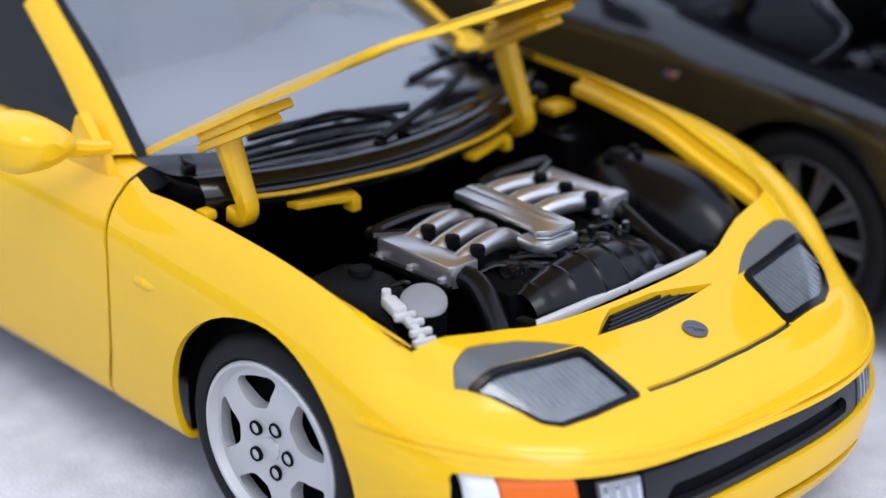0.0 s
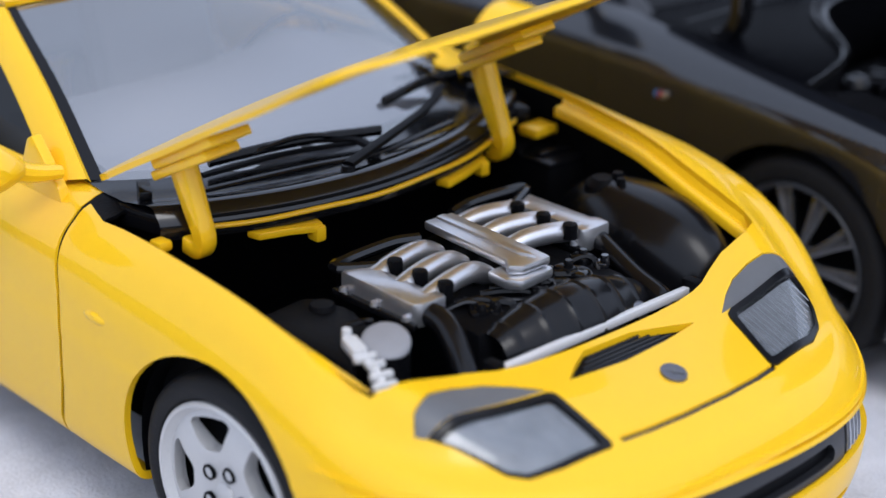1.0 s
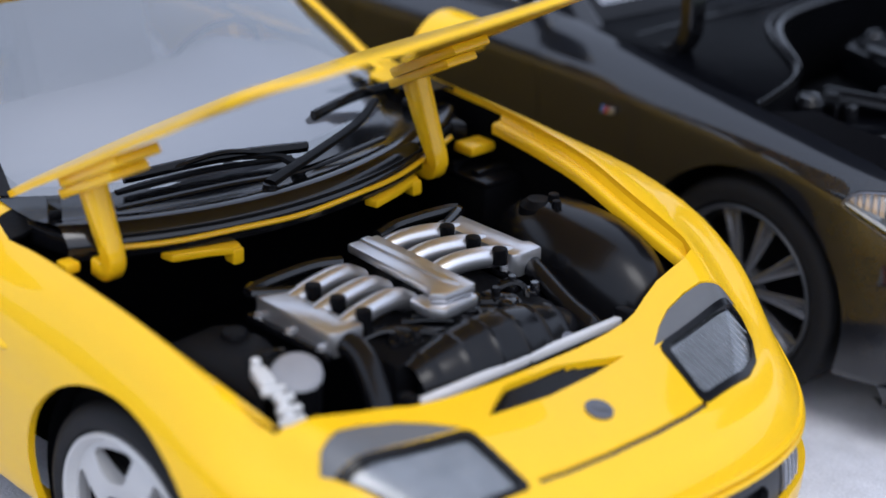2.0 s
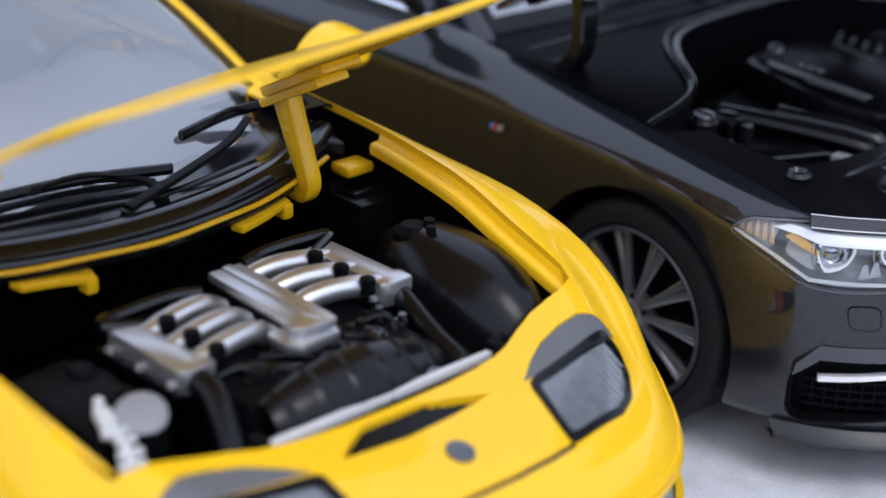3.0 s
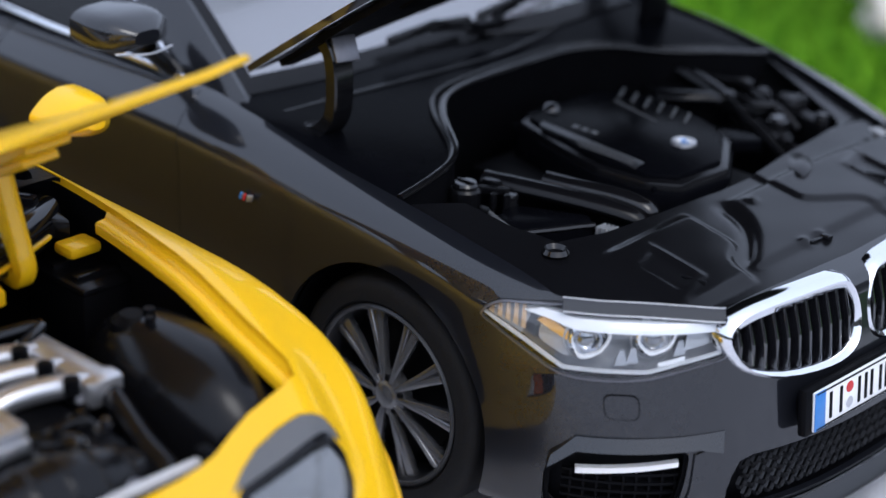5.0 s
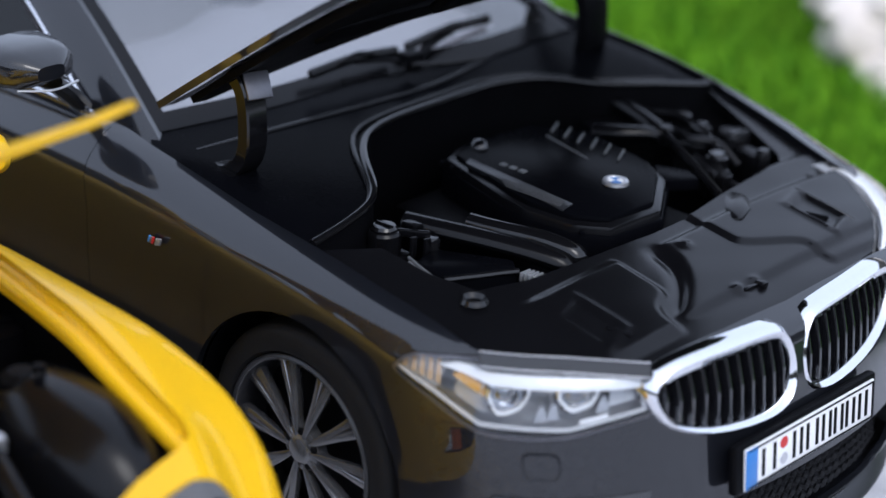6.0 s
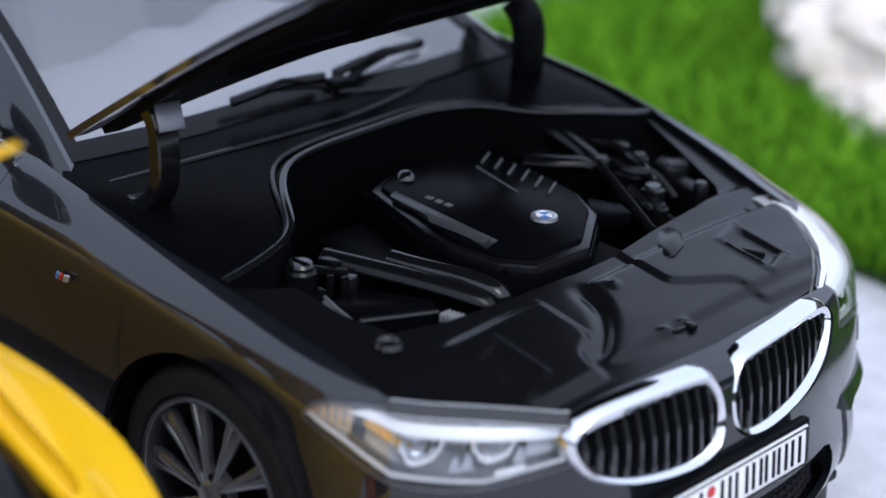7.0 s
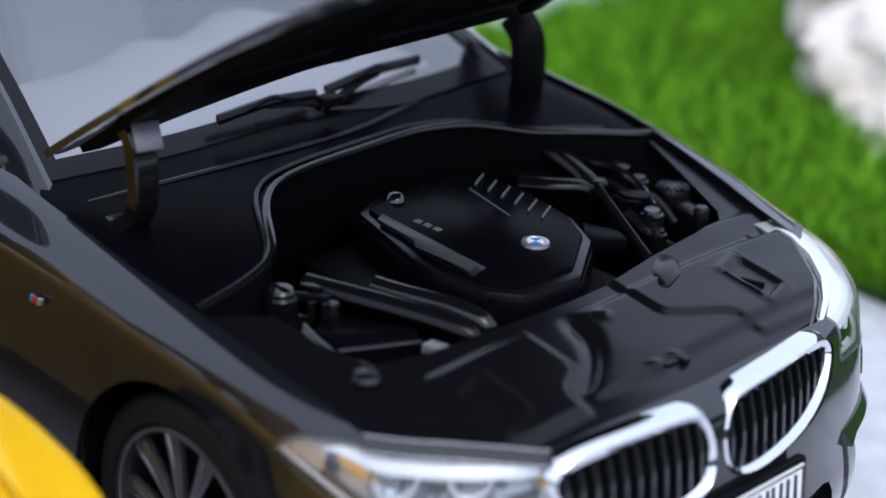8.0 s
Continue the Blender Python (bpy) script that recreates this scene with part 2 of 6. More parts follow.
# ---- body shells ----
def shell(rings, H, crest, x_nose, x_tail, n_nose, tail, top_from, waist, steps=4, nose_cols=30):
    """A closed-bonnet car skin. rings, from the sill up and in to the middle line: (side height, half-width, nose x, nose height).
    H(x, y): height of the top; crest(x): lift of the side rings along the car; waist(x): factor on the width."""
    cols = [('t', a) for a in np.linspace(0, 90, 9)[:-1]] + [('s', x) for x in np.linspace(x_tail, x_nose, 34)[:-1]] + [('n', a) for a in np.linspace(90, 0, nose_cols)]
    half = []
    for k, (z, w, xn, zn) in enumerate(rings):
        row = []
        for kind, v in cols:
            if kind == 's':
                x, y, t = v, w, 0.0
            elif kind == 'n':
                a = radians(v)
                n = n_nose[min(k, len(n_nose) - 1)]
                x = x_nose + (xn - x_nose) * max(math.cos(a), 0) ** (2 / n)
                y = w * max(math.sin(a), 0) ** (2 / n)
                t = smooth(math.cos(a)) if v < 89.9 else 0.0
            else:
                a = radians(v)
                x = x_tail - (x_tail - tail) * (w / rings[3][1]) ** 0.3 * max(math.cos(a), 0) ** 0.75
                y = w * max(math.sin(a), 0) ** 0.75
                t = 0.0
            y *= waist(x)
            lift = crest(x) * min(max((k - 1) / 5, 0), 1)
            zz = H(x, y) if k >= top_from else lerp(z + lift, zn, t)
            row.append(Vector((x, -y, zz)))
        half.append(row)
    fine = []
    for j in range(len(cols)):
        fine.append(catmull([half[k][j] for k in range(len(rings))], steps))
    rows = [[fine[j][i] for j in range(len(cols))] for i in range(len(fine[0]))]
    full = []
    for r in rows:
        full.append(r + [Vector((p.x, -p.y, p.z)) for p in r[::-1][1:]])
    bm = grid(full)
    bmesh.ops.remove_doubles(bm, verts=bm.verts, dist=1e-3)
    bmesh.ops.recalc_face_normals(bm, faces=bm.faces)
    up = max(bm.faces, key=lambda f: f.calc_center_median().z)
    if up.normal.z < 0:
        bmesh.ops.reverse_faces(bm, faces=bm.faces)
    return bm


def arc(c, r, a0, a1, n):
    return [(c[0] + r * math.cos(radians(lerp(a0, a1, k / (n - 1)))), c[1] + r * math.sin(radians(lerp(a0, a1, k / (n - 1))))) for k in range(n)]


def cylinder(x, z, r, y0, y1, n=56):
    return prism(arc((x, z), r, 0, 360 - 360 / n, n), y0, y1, 'y')

# ---- the yellow sports car ----
Z_TOP = [(-3.3, 0.80), (-1.6, 0.90), (-0.65, 0.885), (-0.3, 0.845), (0.0, 0.80), (0.3, 0.725), (0.5, 0.665), (0.75, 0.605), (0.9, 0.55), (0.98, 0.47)]
Z_BULGE = [(-3.3, -0.02), (-0.7, -0.03), (-0.3, -0.025), (0.1, -0.005), (0.5, 0.03), (0.7, -0.02), (0.8, -0.05)]


def z_plain(x, y):
    return spline(Z_TOP, x) + spline(Z_BULGE, x) * (abs(y) / 0.68) ** 2


Z_LEAN = [(-3.3, 0.075), (-0.6, 0.075), (-0.3, 0.088), (-0.1, 0.082), (0.0, 0.075), (0.2, 0.04), (0.35, 0.015), (0.5, 0.0)]


def z_lean(x, y):
    """The casting sits a little high on its left side."""
    return spline(Z_LEAN, x) * smooth((y - 0.25) / 0.45) + 0.046 * smooth(1 - abs(x - 0.26) / 0.62) * smooth((y - 0.69) / 0.19)


def z_top(x, y):
    return z_plain(x, y) + z_lean(x, y)


Z_CREST = [(-3.3, 0.02), (-1.6, 0.07), (-0.7, 0.06), (-0.3, 0.03), (0.1, -0.015), (0.5, -0.09), (0.8, -0.15)]
Z_RINGS = [(0.18, 0.79, 0.90, 0.13), (0.205, 0.845, 0.955, 0.155), (0.30, 0.868, 0.985, 0.25), (0.42, 0.882, 0.985, 0.36), (0.50, 0.888, 0.972, 0.44), (0.54, 0.886, 0.957, 0.47),
           (0.62, 0.880, 0.94, 0.505), (0.69, 0.858, 0.91, 0.54), (0.745, 0.80, 0.87, 0.56), (0, 0.72, 0.80, 0), (0, 0.58, 0.68, 0), (0, 0.4, 0.52, 0), (0, 0.2, 0.38, 0), (0, 0.0, 0.25, 0)]


Z_ROLL = [(-0.85, 0.0), (-0.62, 0.012), (-0.40, 0.03), (-0.15, 0.04), (0.15, 0.038), (0.32, 0.022), (0.46, 0.0)]     # rolled crest of the right wing
Z_FULL = [(-0.7, 0.0), (-0.4, 0.12), (-0.1, 0.42), (0.1, 0.75), (0.28, 1.0), (0.4, 0.95), (0.55, 0.4), (0.70, 0.0)]     # the left wing is fuller


def z_skin():
    return shell(Z_RINGS, z_plain, lambda x: spline(Z_CREST, x), 0.1, -2.7, [3.0, 3.0, 3.0, 3.0, 2.9, 2.9, 2.8, 2.7, 2.6], -3.3, 9, lambda x: 1.0 - 0.02 * smooth(1 - abs(x + 1.2) / 0.9), 6)


def z_shell():
    bm = z_skin()
    for v in bm.verts:
        rolled = spline(Z_ROLL, v.co.x) * smooth((-v.co.y - 0.733) / 0.035) * smooth((0.878 + v.co.y) / 0.075) * smooth((v.co.z - 0.56) / 0.12)
        v.co.z += z_lean(v.co.x, v.co.y) * smooth((v.co.z - 0.4) / 0.25) + rolled
        full = spline(Z_FULL, v.co.x) * smooth((v.co.y - 0.74) / 0.10)
        v.co.y += 0.058 * full
        v.co.z -= 0.010 * full * smooth((v.co.z - 0.5) / 0.2)
    return bm


def both(points):
    """A half outline from y < 0, closed over the middle line."""
    return points + [(x, -y) for x, y in points[::-1] if abs(y) > 1e-6]


def shrunk(poly, d):
    """An outline drawn in by about d."""
    cx, cy = sum(p[0] for p in poly) / len(poly), sum(p[1] for p in poly) / len(poly)
    rx, ry = max(abs(p[0] - cx) for p in poly), max(abs(p[1] - cy) for p in poly)
    return [(cx + (x - cx) * (1 - d / rx), cy + (y - cy) * (1 - d / ry)) for x, y in poly]


def rounded(poly, n=4, f=0.35):
    """An outline with soft corners."""
    out = []
    for k, p in enumerate(poly):
        a, b = Vector(poly[k - 1]), Vector(poly[(k + 1) % len(poly)])
        p = Vector(p)
        r = f * min((a - p).length, (b - p).length)
        u, v = p + (a - p).normalized() * r, p + (b - p).normalized() * r
        out += [tuple(u * (1 - t) ** 2 + p * 2 * t * (1 - t) + v * t * t) for t in np.linspace(0, 1, n)]
    return out


def flip(poly):
    return [(x, -y) for x, y in poly]


def patch(source, poly, thick, lift=0.0, lo=0.3, hi=1.3, cuts=()):
    """The piece of a car's skin inside a plan outline, as a plate of its own."""
    return moved(carved(source(), cuts, thick, keep=prism(poly, lo, hi)), Matrix.Translation((0, 0, lift)))


Z_POSE = pose(0.037, 0, 0, 0, 0, -2.5)
car = thing("model_car", "yellow die-cast sports coupe model with its bonnet raised", "model car", Z_POSE)
BAY = both([(-0.80, -0.60), (-0.79, -0.665), (-0.69, -0.725), (-0.58, -0.737), (-0.50, -0.733), (-0.27, -0.718), (0.12, -0.706), (0.34, -0.704), (0.415, -0.699), (0.435, -0.675), (0.444, -0.62), (0.454, -0.55), (0.470, -0.465), (0.492, -0.39), (0.503, -0.30), (0.510, -0.15), (0.511, 0.0)])
BAY = [p for p in BAY if not (p[1] > 0.16 and p[0] > 0.3)]
k = next(i for i, p in enumerate(BAY) if p[1] > 0.16)
BAY[k:k] = [(0.505, 0.25), (0.497, 0.32), (0.485, 0.37), (0.458, 0.435), (0.430, 0.512), (0.420, 0.575), (0.414, 0.635), (0.395, 0.685), (0.35, 0.703)]
BAY = [(x, y - 0.031 * smooth((-y - 0.6) / 0.09) * smooth((0.47 - x) / 0.09) * smooth((x + 0.75) / 0.2)) for x, y in BAY]
HOOD = [(-0.66, -0.62), (-0.685, -0.69), (-0.60, -0.724), (-0.50, -0.722), (-0.25, -0.712), (0.10, -0.698), (0.30, -0.695), (0.395, -0.682), (0.440, -0.62), (0.463, -0.48), (0.482, -0.25), (0.494, 0.0)]
HOOD = [tuple(p[:2]) for p in catmull([(*p, 0) for p in both(HOOD)], 4)] + [(-0.33 - 0.60 * y * y, y) for y in np.linspace(0.57, -0.57, 15)]
LAMPS = {-1: flip(rounded([(0.607, 0.314), (0.562, 0.680), (0.612, 0.644), (0.676, 0.606), (0.728, 0.582), (0.764, 0.548), (0.789, 0.46), (0.810, 0.312)], 3, 0.10))[::-1],
         1: rounded([(0.600, 0.328), (0.555, 0.640), (0.592, 0.666), (0.66, 0.632), (0.726, 0.570), (0.768, 0.490), (0.808, 0.272)], 3, 0.12)}
COVER = [(0.598, 0.318), (0.55, 0.39), (0.515, 0.46), (0.495, 0.54), (0.492, 0.61), (0.512, 0.675), (0.540, 0.697), (0.562, 0.680)]
VENT = [(0.595, -0.245), (0.56, -0.19), (0.528, -0.125), (0.532, 0.04), (0.560, 0.14), (0.588, 0.225), (0.603, 0.09), (0.610, -0.06)]
SLIT = [(0.794, -0.285), (0.806, -0.2), (0.814, -0.08), (0.814, 0.08), (0.806, 0.2), (0.794, 0.285)]
SLIT = SLIT + [(x + 0.016, y) for x, y in SLIT[::-1]]
DOOR = [(-0.70, 0.95), (-0.675, 0.80), (-0.635, 0.66), (-0.632, 0.52), (-0.66, 0.36), (-0.70, 0.235), (-0.70, 0.10), (-1.70, 0.10), (-1.82, 0.5), (-1.80, 0.95)]
INTAKE = rounded([(-0.815, 0.32), (-0.80, 0.478), (-0.45, 0.464), (0.80, 0.452), (0.83, 0.32)], 3, 0.12)
SLOT = rounded([(-0.46, 0.200), (-0.48, 0.215), (-0.44, 0.228), (0.44, 0.228), (0.48, 0.215), (0.46, 0.200)], 2)
arches = [cylinder(x, 0.30, 0.371, *yy) for x in (-0.006, -2.456) for yy in ((-1.2, -0.62), (0.62, 1.2))]
cabin = prism([(-0.8, -0.62), (-0.8, 0.62), (-2.6, 0.55), (-2.6, -0.55)], 0.5, 1.5)
cuts = [prism(BAY, 0.25, 1.2), cabin] + arches
cuts += [prism(p, 0.4, 1.0) for p in (LAMPS[1], LAMPS[-1], COVER, flip(COVER), VENT, SLIT)]
cuts += [prism(DOOR, -1.2, -0.6, 'y'), prism(DOOR, 0.6, 1.2, 'y'), prism(INTAKE, 0.45, 1.2, 'x'), prism(SLOT, 0.6, 1.2, 'x')]
part("body", carved(z_shell(), cuts, 0.02), YELLOW, car)
for y0, y1, s in ((-1.2, -0.6, -1), (0.6, 1.2, 1)):
    door = part("door", carved(z_shell(), [cabin], 0.02, keep=prism(shrunk(DOOR, 0.029), y0, y1, 'y')), YELLOW, car)
    part("door_seal", moved(carved(z_shell(), [cabin, prism(shrunk(DOOR, 0.06), y0, y1, 'y')], 0.01, keep=prism([(-0.78, 0.12), (-0.78, 0.92), (-0.58, 0.92), (-0.58, 0.12)], y0, y1, 'y')), Matrix.Diagonal((1, 0.990, 1, 1))), BLACK, door)
    # mirror on its foot at the front corner of the window
    foot = slab([(-0.765, 0.815), (-0.785, 0.865), (-0.90, 0.985 if s < 0 else 0.92), (-0.925, 0.97 if s < 0 else 0.91), (-0.985, 0.835), (-0.98, 0.815)], min(0.735 * s, 0.768 * s), max(0.735 * s, 0.768 * s), 'y', 0.006)
    py, pr = (0.99, 0.115) if s < 0 else (0.95, 0.088)
    shape = []
    for k, (u, w) in enumerate(((0.0, 0.30), (0.03, 0.75), (0.07, 0.95), (0.13, 1.0), (0.18, 0.98))):
        x = -0.70 - u
        ring = []
        for a in np.linspace(0, 2 * math.pi, 33)[:-1]:
            ca, sa = math.copysign(abs(math.cos(a)) ** 0.6, math.cos(a)), math.copysign(abs(math.sin(a)) ** 0.6, math.sin(a))
            drop = max(-ca, 0) ** 1.5                # the inner end tapers down to the arm
            ring.append((x, s * (py + pr * w * (ca if ca > 0 else 1.12 * ca)), 0.978 + pr * w * ((0.66 - 0.42 * drop) * sa - 0.16 * drop)))
        shape.append(ring)
    pod = grid(shape, closed_u=True)
    pod.verts.ensure_lookup_table()
    pod.faces.new([pod.verts[k] for k in range(32)])
    arm = tube([(-0.79, 0.755 * s, 0.91), (-0.79, 0.83 * s, 0.925), (-0.79, 0.90 * s, 0.95)], 0.024, 10, 4, 1.6, 0.8)
    for b in (pod, arm, foot):
        bmesh.ops.recalc_face_normals(b, faces=b.faces)
    part("wing_mirror", joined(pod, arm, foot), YELLOW, door)
    part("mirror_glass", moved(turned([(0.0, 0), (0.09, 0), (0.1, -0.006)], 24, 'x'), Matrix.Translation((-0.868, (py - 0.004) * s, 0.974)) @ Matrix.Diagonal((1, 8.0 * pr, 4.6 * pr, 1))), CHROME, door)
# liners under the skin
wall = []
outline = shrunk(BAY, -0.004)
for k in range(5):
    wall.append([(x, y, lerp(z_top(x, y) - 0.018, 0.32, k / 4)) for x, y in outline])
liner = grid(wall, closed_u=True)
liner.verts.ensure_lookup_table()
liner.faces.new([liner.verts[4 * len(outline) + k] for k in range(len(outline))])
part("engine_bay", liner, BLACK, car)
part("nose_liner", patch(z_shell, [(0.515, -0.66), (0.515, 0.66), (0.83, 0.40), (0.84, 0), (0.83, -0.40)], 0.01, -0.095), BLACK, car)
part("floor_pan", box((-1.2, 0, 0.17), (4.0, 1.2, 0.03)), BLACK, car)
for x in (0, -2.45):
    for s in (-1, 1):
        well = turned([(0.0, 0.56 * s), (0.378, 0.56 * s), (0.378, 0.815 * s)], 48, 'y', (x - 0.006, 0, 0.30))
        bmesh.ops.bisect_plane(well, geom=well.verts[:] + well.edges[:] + well.faces[:], plane_co=(0, 0, 0.20), plane_no=(0, 0, -1), clear_outer=True)
        part("wheel_arch_liner", well, BLACK, car)


def skin_band(y0, y1, z0, z1, grow, thick=0.012):
    """A piece of the front bumper's skin between two sides and two heights, set in."""
    c = Matrix.Translation((0.2, 0, 0.36))
    return moved(carved(z_shell(), (), thick, keep=prism([(y0, z0), (y1, z0), (y1, z1), (y0, z1)], 0.45, 1.2, 'x')), c @ Matrix.Diagonal((grow, grow, 1, 1)) @ c.inverted())


grille = part("lower_grille", joined(skin_band(-0.83, 0.83, 0.185, 0.49, 0.955)), BLACK, car, "matt black lower grille")
MOUTH = rounded([(-0.37, 0.345), (-0.375, 0.37), (-0.35, 0.398), (0.35, 0.398), (0.375, 0.37), (0.37, 0.345)], 3)
c = Matrix.Translation((0.2, 0, 0.36))
plate = carved(z_shell(), [prism(MOUTH, 0.45, 1.2, 'x')], 0.03, keep=prism([(-0.435, 0.325), (0.435, 0.325), (0.435, 0.447), (-0.435, 0.447)], 0.45, 1.2, 'x'))
part("grille_plate", moved(plate, c @ Matrix.Diagonal((0.983, 0.983, 1, 1)) @ c.inverted()), TRIM, grille, "dark grey plate with a long slot")
seam = [(y, spline([(-0.9, 0.548), (-0.7, 0.525), (-0.5, 0.506), (-0.3, 0.493), (0.0, 0.476), (0.3, 0.462), (0.6, 0.458), (0.9, 0.50)], y)) for y in np.linspace(-0.9, 0.9, 25)]
for d, g, x0 in ((0.0, 1.0065, 0.37), (-0.022, 1.0035, 0.47)):
    bead = carved(z_shell(), (), 0.016, keep=prism([(y, z - 0.006 + d) for y, z in seam] + [(y, z + 0.006 + d) for y, z in seam[::-1]], x0, 1.2, 'x'))
    part("bumper_seam", moved(bead, c @ Matrix.Diagonal((g, g, 1, 1)) @ c.inverted()), YELLOW, car)
for s in (-1, 1):
    wrap = 0.035 if s > 0 else 0.0
    lo, hi = sorted(((0.785 if s < 0 else 0.805) * s + wrap, 0.742 * s + 1.4 * wrap))
    top_z = 0.470 if s < 0 else 0.442
    lamp = part("indicator_lamp", skin_band(lo, hi, 0.335, top_z, 0.985), WHITE, car, "white and orange indicator lamp")
    lo, hi = sorted((0.738 * s + 1.4 * wrap, 0.60 * s + 4 * wrap))
    part("orange_lens", skin_band(lo, hi, 0.335, top_z - 0.004, 0.985), ORANGE, lamp)
    lo, hi = sorted((0.55 * s, 0.445 * s))
    fog = part("fog_lamp", skin_band(lo, hi, 0.335, 0.445, 0.985), SILVER if s < 0 else LAMP_SMOKE, car, "ribbed silver fog lamp")
    for k in range(7):
        lo = (0.452 + 0.0135 * k) * s
        part("rib", skin_band(*sorted((lo, lo + 0.006 * s)), 0.34, 0.44, 0.992), LENS if k % 2 else CHROME, fog)

# headlamps set into the skin
for s in (-1, 1):
    poly = LAMPS[s]
    cov = COVER if s > 0 else flip(COVER)[::-1]
    part("lamp_cover", patch(z_shell, shrunk(cov, 0.004), 0.016, -0.004), COVER_GREY, car, "plain grey plastic panel behind the headlamp")
    lamp = part("headlamp", patch(z_shell, poly, 0.012, -0.040), GLOSS_BLACK, car, "wedge-shaped clear headlamp with black surround")
    part("reflector", patch(z_shell, shrunk(poly, 0.016), 0.008, -0.013), LAMP_ETCH, lamp)
    part("surround", patch(z_shell, shrunk(poly, 0.002), 0.040, 0.004, cuts=[prism(shrunk(poly, 0.021 if s < 0 else 0.026), 0.3, 1.3)]), SATIN, lamp)
    part("lens", patch(z_shell, shrunk(poly, 0.018), 0.004, -0.004), DARK_LENS, lamp).visible_shadow = False
    for k in range(15):
        y = s * lerp(0.35, 0.61, k / 14)
        x0, x1 = lerp(0.622, 0.600, k / 14), lerp(0.775, 0.655, (k / 14) ** 1.8)
        part("rib", tube([(x, y, z_top(x, y) - 0.0125) for x in (x0, (x0 + x1) / 2, x1)], 0.0012, 6, 3), LAMP_GREY, lamp)
part("panel_gap", patch(z_shell, SLIT, 0.012, -0.008), TRIM, car)
badge = part("badge", patch(z_shell, arc((0.707, 0.008), 0.034, 0, 350, 28), 0.012, 0.006), DARK_METAL, car, "round dark metal badge")
for a, w in ((40, 0.05), (-40, 0.018)):
    part("badge_bar", box((0.707, 0.008, z_top(0.707, 0) + 0.006), (w, 0.005, 0.006), 0.001, Matrix.Rotation(radians(8), 4, 'Y') @ Matrix.Rotation(radians(a), 4, 'Z')), LAMP_SMOKE, badge)
slats = part("nose_vent", patch(z_shell, shrunk(VENT, -0.002), 0.008, -0.022), BLACK, car, "black louvred vent ahead of the radiator")
for k in range(5):
    x = 0.542 + 0.013 * k
    a, b = -0.13 - 0.02 * k, 0.06 + 0.026 * k
    part("louvre", tube([(x, a, z_top(x, a) - 0.012), (x, 0, z_top(x, 0) - 0.012), (x, b, z_top(x, b) - 0.012)], 0.0045, 6, 4), SATIN, slats)
for s in (-1, 1):
    part("side_marker", moved(turned([(0.0, 0.012), (0.6, 0.010), (0.9, 0.004), (1.0, 0)], 20, 'y'), Matrix.Translation((-0.47, 0.879 * s, 0.635)) @ Matrix.Diagonal((0.052, 1.0 * s, 0.016, 1))), YELLOW, car)

# bonnet, hinged at the cowl
TURN_UP = Matrix.Translation((-0.64, 0, 1.034)) @ Matrix.Rotation(radians(2.9), 4, 'X') @ Matrix.Rotation(radians(-34), 4, 'Y') @ Matrix.Translation((0.58, 0, -0.885))
panel = patch(z_skin, HOOD, 0.015)
for v in panel.verts:
    v.co.z += spline([(-0.70, -0.012), (-0.3, -0.018), (0.0, -0.02), (0.25, -0.008), (0.5, 0.018)], v.co.x) + 0.025 * (1 - min(abs(v.co.y) / 0.7, 1) ** 2)
hood = part("bonnet", moved(panel, TURN_UP), YELLOW, car, "raised yellow bonnet with bare underside")
for s, hy in ((-1, -0.63), (1, 0.44)):
    # stepped plate and curved arm of the hinge
    def under(x0, x1, y0, y1, d0, d1):
        return slab([(x0, z_plain(x0, 0.57) - d0), (x1, z_plain(x1, 0.57) - d0), (x1, z_plain(x1, 0.57) - d1), (x0, z_plain(x0, 0.57) - d1)], hy + y0, hy + y1, 'y', 0.006)
    part("hinge_plate", moved(joined(under(-0.42, -0.13, -0.065, 0.065, 0.040, 0.068), under(-0.46, -0.19, -0.055, 0.055, 0.068, 0.094)), TURN_UP), YELLOW, hood)
    path = catmull([(-0.42, hy, 1.04), (-0.385, hy, 0.96), (-0.352, hy, 0.89), (-0.330, hy, 0.845), (-0.328, hy, 0.815), (-0.350, hy, 0.793), (-0.395, hy, 0.795)], 5)
    rows = []
    for i, p in enumerate(path):
        d = (path[min(i + 1, len(path) - 1)] - path[max(i - 1, 0)]).normalized()
        nrm = Vector((0, 1, 0)).cross(d)
        wide = lerp(0.027, 0.021, i / len(path))
        deep = lerp(0.036, 0.024, min(i / 14, 1))
        rows.append([p + nrm * a * deep + Vector((0, b * wide, 0)) for a, b in ((-1, -0.75), (-0.8, -1), (0.8, -1), (1, -0.75), (1, 0.75), (0.8, 1), (-0.8, 1), (-1, 0.75))])
    arm = grid(rows, closed_u=True)
    bmesh.ops.recalc_face_normals(arm, faces=arm.faces)
    part("hinge_arm", arm, YELLOW, hood, sharp=50)

# cowl, windscreen and cabin
def cowl_edge(y):
    return -0.268 - 0.42 * (y + 0.05) ** 2


def glass_base(y):
    return -0.50 - 0.255 * (abs(y) / 0.66) ** 2


